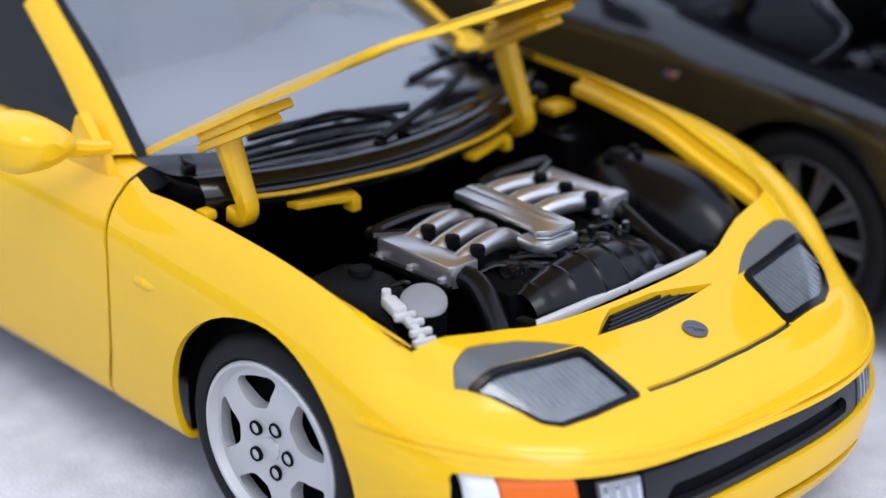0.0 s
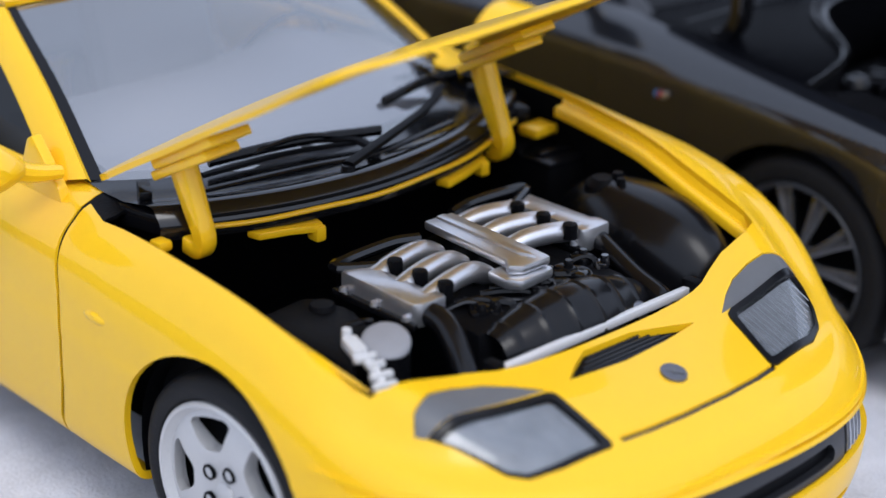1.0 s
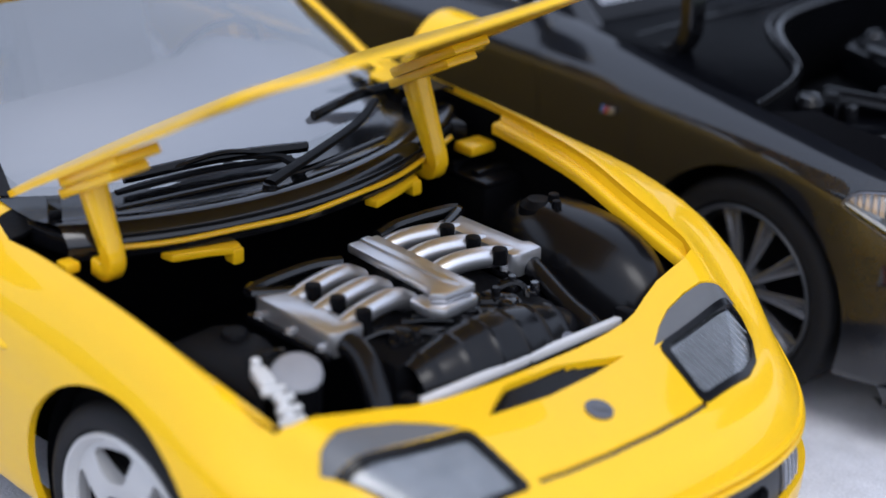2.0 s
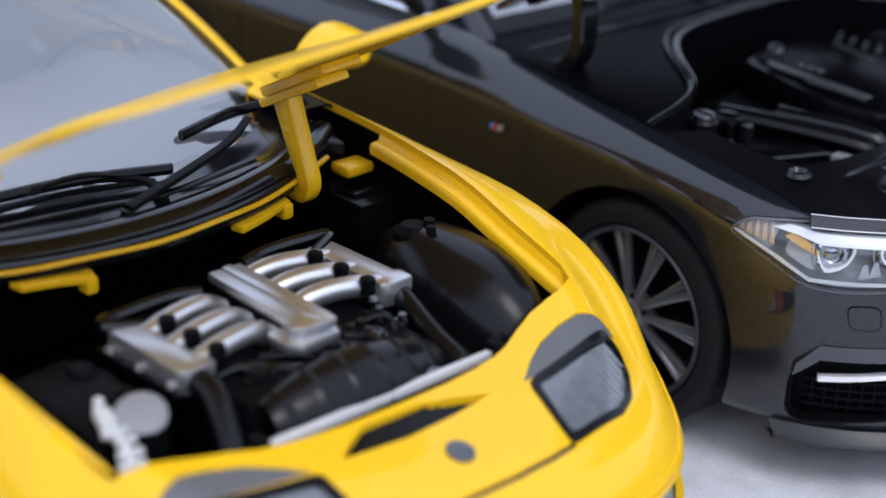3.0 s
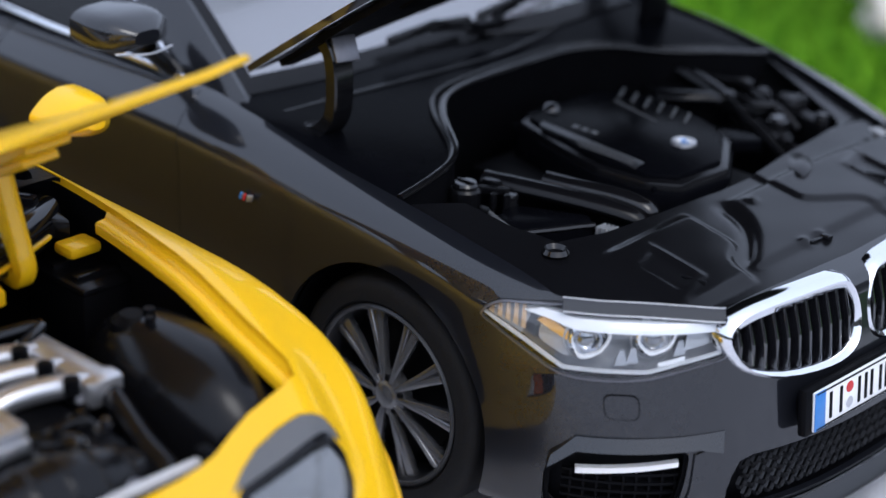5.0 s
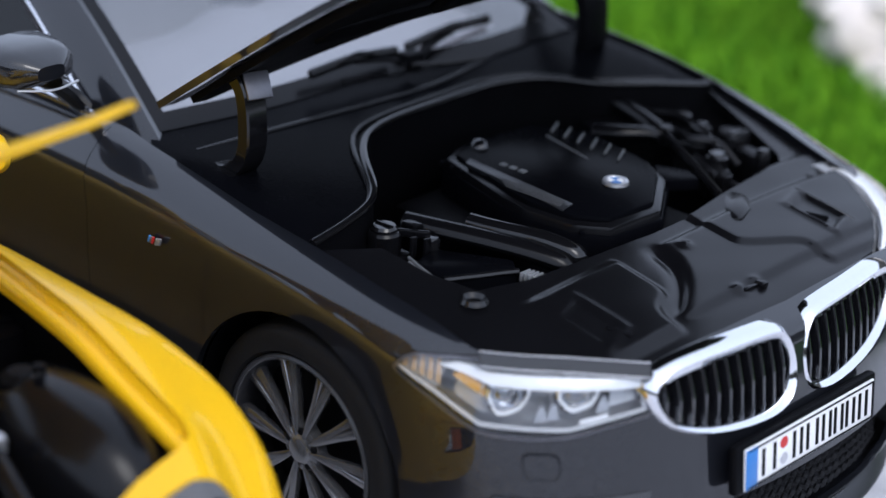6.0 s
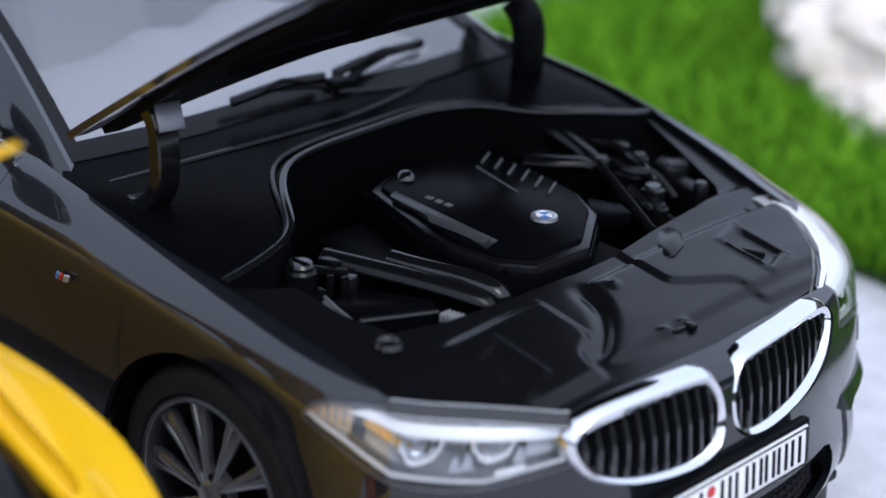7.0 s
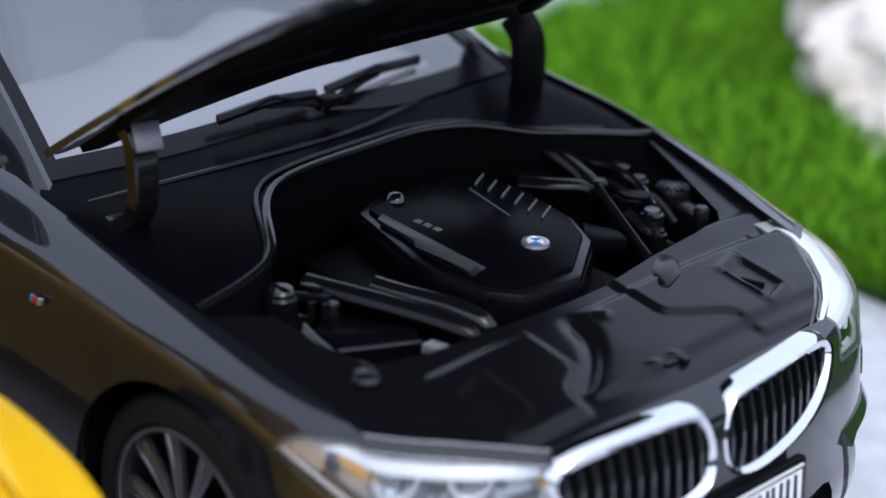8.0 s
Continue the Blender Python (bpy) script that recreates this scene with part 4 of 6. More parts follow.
def b_shell():
    bm = moved(shell(B_RINGS, lambda x, y: b_top(x, y * 1.03 + BC) - b_lean(x, y * 1.03 + BC), lambda x: spline(B_CREST, x), 0.1, -3.3, [2.5, 2.5, 2.5, 2.5, 2.5, 2.5], -3.95, 8, lambda x: 1.0), Matrix.Translation((0, BC, 0)) @ Matrix.Diagonal((1, 1.03, 1, 1)))
    for v in bm.verts:
        v.co.z += b_lean(v.co.x, v.co.y) * smooth((v.co.z - 0.45) / 0.3)
        v.co.y += 0.035 * smooth((v.co.y - 0.2) / 0.7) * smooth((v.co.x + 0.3) / 0.7) + 0.06 * smooth((v.co.x - 0.25) / 0.3) * smooth((v.co.y - 0.48) / 0.3)
    return bm


def oblique(poly, lo, hi, s):
    """A solid through the front corner: outline in (along the corner, height), seen at 45 degrees; s is the side."""
    bm = moved(prism(poly, lo, hi, 'x'), Matrix.Rotation(radians(-45), 4, 'Z'))
    if s > 0:
        bm = moved(mirrored(bm), Matrix.Translation((0, 2 * BC, 0)))
    bmesh.ops.recalc_face_normals(bm, faces=bm.faces)
    return bm


B_BAY = off_middle(both([(-1.02, -0.60), (-1.02, -0.73), (-0.86, -0.785), (-0.74, -0.797), (-0.3, -0.818), (0.2, -0.81), (0.46, -0.797), (0.55, -0.76), (0.64, -0.695), (0.71, -0.61), (0.765, -0.52), (0.79, -0.25), (0.80, 0.0)]))
B_BAY = [(x, y + 0.012 * smooth((y - 0.5) / 0.25) * smooth((0.5 - x) / 0.2) * smooth((x + 0.8) / 0.2)) for x, y in B_BAY]
B_LAMP = rounded([(-0.425, 0.715), (-0.40, 0.748), (-0.365, 0.765), (-0.215, 0.778), (0.155, 0.768), (0.198, 0.724), (0.211, 0.68), (0.211, 0.646), (0.096, 0.626), (0.009, 0.604), (-0.10, 0.596), (-0.22, 0.600), (-0.318, 0.657)], 3)
B_LAMPS = {-1: B_LAMP, 1: rounded([(-0.40, 0.715), (-0.39, 0.76), (-0.34, 0.805), (-0.215, 0.815), (0.155, 0.80), (0.198, 0.724), (0.211, 0.68), (0.211, 0.646), (0.096, 0.626), (0.009, 0.604), (-0.10, 0.596), (-0.22, 0.600), (-0.318, 0.657)], 3)}
B_FOG = rounded([(-0.24, 0.35), (-0.19, 0.412), (0.10, 0.417), (0.128, 0.40), (0.124, 0.345), (0.108, 0.26), (0.06, 0.232), (-0.20, 0.20), (-0.24, 0.23)], 3)
B_MOUTH = rounded([(-0.54, 0.24), (-0.50, 0.375), (0.50, 0.375), (0.54, 0.24), (0.40, 0.215), (-0.40, 0.215)], 3)
KIDNEY = [(-0.538, 0.685), (-0.522, 0.736), (-0.465, 0.764), (-0.34, 0.777), (-0.125, 0.778), (-0.055, 0.752), (-0.022, 0.68), (-0.028, 0.60), (-0.075, 0.553), (-0.18, 0.538), (-0.36, 0.556), (-0.485, 0.606)]
KIDNEY = [tuple(p[:2]) for p in catmull([(*p, 0) for p in KIDNEY], 3, True)]
KIDNEYS = {-1: [(y * 0.975 - 0.008, z) for y, z in KIDNEY], 1: [(-0.035 - 1.08 * y, z) for y, z in KIDNEY][::-1]}
B_DOOR = [(-0.93, 1.1), (-0.90, 0.9), (-0.86, 0.75), (-0.84, 0.55), (-0.86, 0.30), (-0.9, 0.24), (-1.75, 0.24), (-1.82, 1.1)]
arches = [cylinder(x, 0.342, 0.384, *yy) for x in (-0.018, -2.975) for yy in ((-1.2, -0.66), (0.66, 1.2))]
cabin = prism([(-1.0, -0.7), (-1.0, 0.7), (-3.2, 0.65), (-3.2, -0.65)], 0.5, 1.5)
cuts = [prism(B_BAY, 0.25, 1.3), cabin] + arches + [prism(B_DOOR, -1.2, -0.8, 'y'), prism(B_DOOR, 0.8, 1.2, 'y'), prism(B_MOUTH, 0.6, 1.3, 'x')]
cuts += [oblique(p, 0.74, 1.3, s) for s in (-1, 1) for p in (B_LAMPS[s], B_FOG)]
cuts += [prism(shrunk(KIDNEYS[s], 0.01), 0.70, 1.3, 'x') for s in (-1, 1)]
part("body", carved(b_shell(), cuts, 0.02), GREY_PAINT, saloon)


def b_back(poly, grow, s, lo=0.74, thick=0.012, cut=()):
    """A piece of the front corner's skin, set in."""
    c = Matrix.Translation((0.1, 0, 0))
    if max(p[1] for p in poly) > 0.7:
        cut = [prism(B_BAY, 0.25, 1.3), *cut]
    return moved(carved(b_shell(), cut, thick, keep=oblique(poly, lo, 1.3, s)), c @ Matrix.Diagonal((grow, grow, 1, 1)) @ c.inverted())


for y0, y1 in ((-1.2, -0.8), (0.8, 1.2)):
    s = -1 if y0 < 0 else 1
    door = part("door", carved(b_shell(), [cabin], 0.02, keep=prism(shrunk(B_DOOR, 0.006), y0, y1, 'y')), GREY_PAINT, saloon)
    shape = []
    for u, w in ((0.0, 0.35), (0.04, 0.8), (0.09, 0.97), (0.15, 1.0), (0.2, 0.97)):
        shape.append([(-0.90 - u, s * (1.0 + 0.125 * w * math.copysign(abs(math.cos(a)) ** 0.6, math.cos(a))), 1.155 + 0.058 * w * math.copysign(abs(math.sin(a)) ** 0.6, math.sin(a))) for a in np.linspace(0, 2 * math.pi, 25)[:-1]])
    pod = grid(shape, closed_u=True)
    pod.verts.ensure_lookup_table()
    pod.faces.new([pod.verts[k] for k in range(24)])
    bmesh.ops.recalc_face_normals(pod, faces=pod.faces)
    part("wing_mirror", joined(pod, tube([(-1.02, 0.82 * s, 0.99), (-1.02, 0.87 * s, 1.04), (-1.01, 0.93 * s, 1.09)], 0.05, 10, 4, 1.0, 0.5)), GREY_PAINT, door)
    part("indicator_strip", tube([(-0.905, s * 0.91, 1.112), (-0.892, s * 1.0, 1.108), (-0.93, s * 1.09, 1.114)], 0.0035, 8, 4), LAMP_GREY, door)
    part("mirror_glass", moved(turned([(0.0, 0), (0.09, 0), (0.1, -0.006)], 24, 'x'), Matrix.Translation((-1.092, 1.0 * s, 1.155)) @ Matrix.Diagonal((1, 1.05, 0.44, 1))), CHROME, door)
    # lamps
    # far lamp: extra white height paints in the sky glare on its lens top
    outline, glare_crown = B_LAMPS[s], 0.055 if s > 0 else 0.0
    lamp = part("headlamp", b_back(shrunk(outline, -0.01), 0.925, s, lo=0.70), LAMP_ETCH, saloon, "clear headlamp with white light bar and two projectors")
    part("lens", b_back(shrunk(outline, 0.008), 1.0, s, thick=0.006), LENS, lamp).visible_shadow = False
    part("lamp_edge", b_back(shrunk(outline, 0.002), 1.002, s, thick=0.014, cut=[oblique(shrunk(outline, 0.007), 0.4, 1.4, s)]), DARK_METAL, lamp)
    part("light_bar", b_back([(-0.315, 0.745 + glare_crown), (-0.27, 0.756 + glare_crown), (-0.19, 0.745 + glare_crown), (0.19, 0.737 + glare_crown), (0.192, 0.714), (-0.19, 0.718), (-0.25, 0.735)], 0.985, s, thick=0.02), WHITE, lamp)
    part("upper_strip", b_back([(-0.195, 0.752), (-0.195, 0.770), (0.15, 0.762), (0.175, 0.744)], 0.975, s, thick=0.01), LAMP_SMOKE, lamp)
    if s < 0:
        top_edge = [(0.50, -0.806), (0.572, -0.742), (0.639, -0.670), (0.707, -0.597), (0.772, -0.528), (0.785, -0.508)]
        strip = []
        for x, y in top_edge:
            z = b_top(x, y)
            strip.append([Vector((x - 0.7 * d, y + 0.7 * d, z - e)) for d, e in ((0.012, 0.018), (0.010, 0.004), (0.004, 0.0), (-0.006, 0.006), (-0.016, 0.030))])
        part("upper_glass", facing(grid(strip), (0.5, -0.5, 1)), GLOSS_BLACK, lamp, "dark glass strip above the light bar", 30)
        # thin pale tubes draw the highlights along the strip's edges
        for k in (2, 4):
            part("strip_highlight", tube([row[k] for row in strip], 0.0022, 6, 3), LAMP_GREY, lamp)
    part("lower_strip", b_back([(-0.412, 0.722), (-0.312, 0.678), (-0.21, 0.622), (0.003, 0.622), (0.09, 0.643), (0.198, 0.662), (0.198, 0.657), (0.092, 0.638), (0.005, 0.617), (-0.214, 0.616), (-0.316, 0.671), (-0.415, 0.717)], 0.988, s, thick=0.012), CLIP_WHITE, lamp)
    part("reflector", b_back(rounded([(-0.29, 0.672), (-0.275, 0.722), (-0.205, 0.70), (-0.20, 0.628)], 3), 0.955, s, thick=0.008), LAMP_GREY, lamp)
    for u0, z0 in ((-0.085, 0.625), (-0.055, 0.632), (0.07, 0.65)):
        part("reflector", b_back([(u0, z0), (u0 + 0.012, z0 + 0.04), (u0 + 0.024, z0 + 0.042), (u0 + 0.034, z0 + 0.004)], 0.962, s, thick=0.006), LAMP_GREY, lamp)
    part("reflector", b_back([(0.10, 0.662), (0.105, 0.708), (0.182, 0.706), (0.19, 0.678)], 0.958, s, thick=0.006), LAMP_BRIGHT, lamp)
    part("reflector", b_back([(0.03, 0.630), (0.03, 0.638), (0.10, 0.652), (0.10, 0.644)], 0.975, s, thick=0.006), WHITE, lamp)
    for ring in ([(-0.196, 0.722), (-0.202, 0.688), (-0.178, 0.632), (-0.115, 0.658), (-0.086, 0.720)], [(-0.026, 0.720), (-0.028, 0.688), (0.005, 0.652), (0.062, 0.672), (0.082, 0.718)]):
        ring = rounded(ring, 3)
        part("projector_frame", b_back(ring, 0.968, s, thick=0.012, cut=[oblique(shrunk(ring, 0.008), 0.4, 1.4, s)]), WHITE, lamp)
        part("frame_backing", b_back(shrunk(ring, 0.004), 0.94, s, thick=0.006), GLOSS_BLACK, lamp)
    part("amber_reflector", b_back([(-0.285, 0.722), (-0.262, 0.738), (-0.205, 0.706), (-0.208, 0.684)], 0.972, s, thick=0.01), AMBER, lamp)
    part("side_reflector", b_back([(-0.412, 0.716), (-0.395, 0.748), (-0.318, 0.762 + glare_crown), (-0.30, 0.742), (-0.325, 0.680)], 0.968, s, thick=0.006), LAMP_BRIGHT, lamp)
    for k in range(5):
        u = -0.404 + 0.020 * k
        part("side_reflector", b_back([(u, 0.722 - 0.25 * (u + 0.408)), (u + 0.004, 0.745 + 0.15 * (u + 0.408)), (u + 0.013, 0.747 + 0.15 * (u + 0.408)), (u + 0.013, 0.718 - 0.25 * (u + 0.408))], 0.98, s, thick=0.008), TAN, lamp)
    for u, z, d in ((-0.152, 0.688, 0.925), (0.016, 0.694, 0.928)):
        c = Vector(((d + u) * 0.7071, s * (d - u) * 0.7071 + (2 * BC if s > 0 else 0), z))
        turn = Matrix.Translation(c) @ Matrix.Rotation(radians(38 * s), 4, 'Z')
        eye = part("projector", moved(turned([(0.040, -0.03), (0.046, 0.012), (0.041, 0.016), (0.035, 0.004), (0.026, -0.002)], 28, 'x'), turn), CHROME, lamp)
        part("projector_lens", moved(facing(turned([(0.030, 0.0), (0.026, 0.012), (0.016, 0.020), (0.0, 0.024)], 24, 'x'), (1, 0, 0)), turn), PROJECTOR, eye)
        part("bezel", moved(turned([(0.031, -0.01), (0.0, -0.014)], 24, 'x'), turn), BLACK, eye)
        part("shroud", moved(turned([(0.050, -0.03), (0.060, 0.004), (0.056, 0.008), (0.048, -0.02)], 28, 'x'), turn), LAMP_BRIGHT, eye)
    fog = part("air_inlet", b_back(B_FOG, 0.94, s), BLACK, saloon, "black corner inlet with a bright strip")
    part("inlet_frame", b_back(B_FOG, 0.985, s, thick=0.02, cut=[oblique(shrunk(B_FOG, 0.012), 0.4, 1.4, s)]), BLACK, fog)
    part("strip_lamp", b_back([(-0.163, 0.332), (-0.163, 0.348), (0.104, 0.374), (0.104, 0.361)], 0.985, s, thick=0.02), WHITE, fog)
    for k in range(4):
        z = 0.245 + 0.026 * k
        part("inlet_slat", b_back([(-0.20, z), (-0.20, z + 0.008), (0.12, z + 0.008), (0.12, z)], 0.962, s, thick=0.012), BLACK, fog)
    for k in range(9):
        u = -0.18 + 0.035 * k
        part("inlet_rib", b_back([(u, 0.235), (u, 0.335), (u + 0.006, 0.335), (u + 0.006, 0.235)], 0.960, s, thick=0.010), BLACK, fog)
    blade = b_back([(0.115, 0.225), (0.135, 0.30), (0.142, 0.40), (0.205, 0.42), (0.20, 0.30), (0.145, 0.195)], 1.008, s, thick=0.02)
    part("bumper_fin", blade, GREY_PAINT, saloon)
    tow = rounded([(-0.095, 0.503), (-0.105, 0.565), (-0.017, 0.565), (-0.011, 0.501)], 4)
    part("jet_cover", b_back(tow, 1.004, s, thick=0.008), GREY_PAINT, saloon)
    part("jet_gap", b_back(shrunk(tow, -0.003), 1.0015, s, thick=0.006), BLACK, saloon)
    brow = b_back([(-0.22, 0.395), (-0.165, 0.447), (0.10, 0.452), (0.218, 0.456), (0.212, 0.405), (0.15, 0.418), (-0.16, 0.412), (-0.225, 0.365)], 1.0, s, thick=0.03)
    for v in brow.verts:      # the facet leans out towards its lower edge
        out = 1.003 + 0.42 * (0.456 - v.co.z)
        v.co.x, v.co.y = 0.1 + (v.co.x - 0.1) * out, v.co.y * out
    part("bumper_brow", brow, GREY_PAINT, saloon)

mouth = part("lower_grille", moved(carved(b_shell(), (), 0.012, keep=prism(shrunk(B_MOUTH, -0.02), 0.5, 1.3, 'x')), Matrix.Translation((-0.06, 0, 0))), BLACK, saloon, "black honeycomb lower grille")
for r in range(4):
    for k in range(27):
        y = -0.47 + 0.036 * k + (0.018 if r % 2 else 0)
        z = 0.25 + 0.031 * r
        if abs(y) < 0.47:
            x = spline([(-0.5, 0.838), (-0.3, 0.893), (0, 0.912), (0.3, 0.893), (0.5, 0.838)], y)
            part("grille_cell", turned([(0.017, 0), (0.020, 0.010), (0.0225, 0.0)], 6, 'x', (x, y, z)), TRIM, mouth)
lip = []
for a in np.linspace(-68, 68, 41):
    n = 2.5
    ca, sa = math.cos(radians(a)) ** (2 / n), math.copysign(abs(math.sin(radians(a))) ** (2 / n), a)
    x, y = 0.1 + 0.86 * ca, 0.925 * sa
    lip.append([(x - 0.05, y * 0.95, 0.135), (x + 0.012, y * 1.005, 0.142), (x + 0.016, y * 1.008, 0.152), (x + 0.012, y * 1.005, 0.162), (x - 0.02, y * 0.99, 0.19)])
part("front_splitter", grid(lip), TRIM, saloon)


def kidney_x(y, z):
    return 0.872 - 0.26 * y * y - 0.22 * (z - 0.67)


for s in (-1, 1):
    ring = KIDNEYS[s]
    cy, cz = sum(p[0] for p in ring) / len(ring), sum(p[1] for p in ring) / len(ring)
    rows = []
    for k, (y, z) in enumerate(ring):
        p, q = ring[k - 1], ring[(k + 1) % len(ring)]
        d = Vector((q[1] - p[1], p[0] - q[0])).normalized()
        if d.dot(Vector((y - cy, z - cz))) < 0:
            d = -d
        top = 0.42 + 0.40 * max(d.y, 0) ** 1.5
        rows.append([(kidney_x(y - d.x * o, z - d.y * o) + h, y - d.x * o, z - d.y * o) for o, h in ((0.0, -0.022), (0.0, 0.006), (0.006, 0.018), (0.014, 0.026), (0.034 * top + 0.008, 0.018), (0.042 * top + 0.008, 0.006), (0.042 * top + 0.008, -0.06))])
    frame_bm = grid(rows, closed_v=True)
    bmesh.ops.recalc_face_normals(frame_bm, faces=frame_bm.faces)
    kid = part("kidney_grille", frame_bm, CHROME, saloon, "chrome-framed kidney grille with black slats", 50)
    inner = shrunk(ring, 0.03)
    back = bmesh.new()
    back.faces.new([back.verts.new((kidney_x(y, z) - 0.055, y, z)) for y, z in inner])
    part("grille_backing", back, BLACK, kid)
    for k in range(11):
        y = lerp(min(p[0] for p in ring) + 0.055, max(p[0] for p in ring) - 0.05, k / 10)
        zs = [z for yy, z in ring if abs(yy - y) < 0.045]
        hi = max(z for z in zs if z > cz) - 0.03
        lo = min(z for z in zs if z < cz) + 0.025
        part("slat", slab([(kidney_x(y, lo) + 0.006, lo), (kidney_x(y, (lo + hi) / 2) + 0.014, (lo + hi) / 2), (kidney_x(y, hi) + 0.004, hi), (kidney_x(y, hi) - 0.05, hi), (kidney_x(y, lo) - 0.05, lo)], y - 0.0055, y + 0.0055, 'y', 0.002), GLOSS_BLACK, kid)

# number plate with its characters as plain bars
PM = Matrix.Translation((0.955, -0.03, 0.478)) @ Matrix.Rotation(radians(-6), 4, 'Y') @ Matrix.Diagonal((1, 1.09, 1, 1))
part("plate_holder", moved(box((-0.014, 0, 0), (0.03, 0.575, 0.135), 0.01), PM), BLACK, saloon)
plate = part("number_plate", moved(box((0.006, 0, 0), (0.008, 0.53, 0.112), 0.003), PM), WHITE, saloon, "white number plate with blue end band")
part("plate_border", moved(joined(box((0.011, 0, 0.050), (0.003, 0.515, 0.004), 0), box((0.011, 0, -0.050), (0.003, 0.515, 0.004), 0), box((0.011, 0.257, 0), (0.003, 0.004, 0.104), 0)), PM), BLACK, plate)
part("blue_band", moved(box((0.0105, -0.242, 0), (0.003, 0.044, 0.108), 0.001), PM), BLUE, plate)
part("seal", moved(joined(turned([(0, 0.012), (0.015, 0.011), (0.016, 0.010)], 16, 'x', (0, -0.115, 0.022))), PM), RED, plate)
part("seal", moved(joined(turned([(0, 0.012), (0.015, 0.011), (0.016, 0.010)], 16, 'x', (0, -0.115, -0.022))), PM), SILVER, plate)
for y, w in ((-0.175, 0.055), (-0.06, 0.04), (0.0, 0.05), (0.06, 0.04), (0.11, 0.04), (0.16, 0.04), (0.215, 0.04)):
    for o in (-0.5, 0.5):
        part("plate_bar", moved(box((0.011, y + o * (w - 0.011), 0), (0.003, 0.011, 0.074), 0.001), PM), BLACK, plate)

# liners
part("floor_pan", box((-1.5, 0, 0.19), (4.7, 1.28, 0.03)), BLACK, saloon)
for x in (-0.018, -2.975):
    for s in (-1, 1):
        well = turned([(0.0, 0.60 * s), (0.392, 0.60 * s), (0.392, 0.90 * s)], 48, 'y', (x, 0, 0.335))
        bmesh.ops.bisect_plane(well, geom=well.verts[:] + well.edges[:] + well.faces[:], plane_co=(0, 0, 0.22), plane_no=(0, 0, -1), clear_outer=True)
        part("wheel_arch_liner", well, BLACK, saloon)
outline = shrunk(B_BAY, -0.004)
liner = grid([[(x, y, lerp(min(b_top(*o) - 0.018, 0.93 if o[0] < -0.8 else 2.0), 0.45, k / 4)) for o, (x, y) in zip(outline, shrunk(outline, 0.11 * min(k, 1)))] for k in range(5)], closed_u=True)
liner.verts.ensure_lookup_table()
liner.faces.new([liner.verts[4 * len(outline) + k] for k in range(len(outline))])
part("engine_bay", liner, BLACK, saloon)

# bonnet on its two gooseneck hinges
B_UP = Matrix.Translation((-0.80, 0, 1.055)) @ Matrix.Rotation(radians(-40), 4, 'Y') @ Matrix.Translation((0.80, 0, -0.98))
B_HOOD = shrunk(B_BAY, 0.006)
B_HOOD = [p for p in B_HOOD if p[0] > -0.80]
B_HOOD = B_HOOD + [(spline([(-0.72, -0.79), (-0.5, -0.68), (0.0, -0.46), (0.4, -0.43), (0.76, -0.50)], y), y) for y in np.linspace(0.74, -0.70, 15)]
b_hood = part("bonnet", moved(patch(b_shell, B_HOOD, 0.02), B_UP), GREY_PAINT, saloon, "raised dark grey bonnet with black lined underside")
part("bonnet_lining", moved(patch(b_shell, shrunk(B_HOOD, 0.07), 0.02, -0.03), B_UP), BLACK, b_hood)
for c, l in (((-0.25, 0.03, 0.875), (0.10, 1.2, 0.03)), ((0.25, -0.3, 0.82), (0.7, 0.06, 0.03)), ((0.25, 0.36, 0.82), (0.7, 0.06, 0.03))):
    part("lining_rib", moved(box(c, l, 0.01), B_UP), BLACK, b_hood)
for s, hy in ((-1, -0.68), (1, 0.73)):
    path = catmull([(-0.60, hy, 0.90), (-0.52, hy, 0.915), (-0.465, hy, 0.97), (-0.455, hy, 1.06), (-0.47, hy, 1.15), (-0.515, hy, 1.20)], 5)
    rows = []
    for i, p in enumerate(path):
        d = (path[min(i + 1, len(path) - 1)] - path[max(i - 1, 0)]).normalized()
        nrm = Vector((0, 1, 0)).cross(d)
        rows.append([p + nrm * a * 0.022 + Vector((0, b * (0.036 if s < 0 else 0.055), 0)) for a, b in ((-1, -0.85), (-0.8, -1), (0.8, -1), (1, -0.85), (1, 0.85), (0.8, 1), (-0.8, 1), (-1, 0.85))])
    arm = grid(rows, closed_u=True)
    bmesh.ops.recalc_face_normals(arm, faces=arm.faces)
    part("hinge_arm", arm, PIANO if s < 0 else BLACK, b_hood)
    if s < 0:
        part("hinge_plate", box((-0.437, hy, 1.176), (0.075, 0.074, 0.012), 0.004, Matrix.Rotation(radians(-14), 4, 'Z') @ Matrix.Rotation(radians(61), 4, 'Y')), DARK_METAL, b_hood)
    part("hinge_base", joined(box((-0.56, hy, 0.905), (0.16, 0.11, 0.035), 0.012), turned([(0.018, 0.925), (0.03, 0.93), (0.035, 0.91)], 16, 'z', (-0.62, hy - 0.02 * s, 0))), BLACK, b_hood)

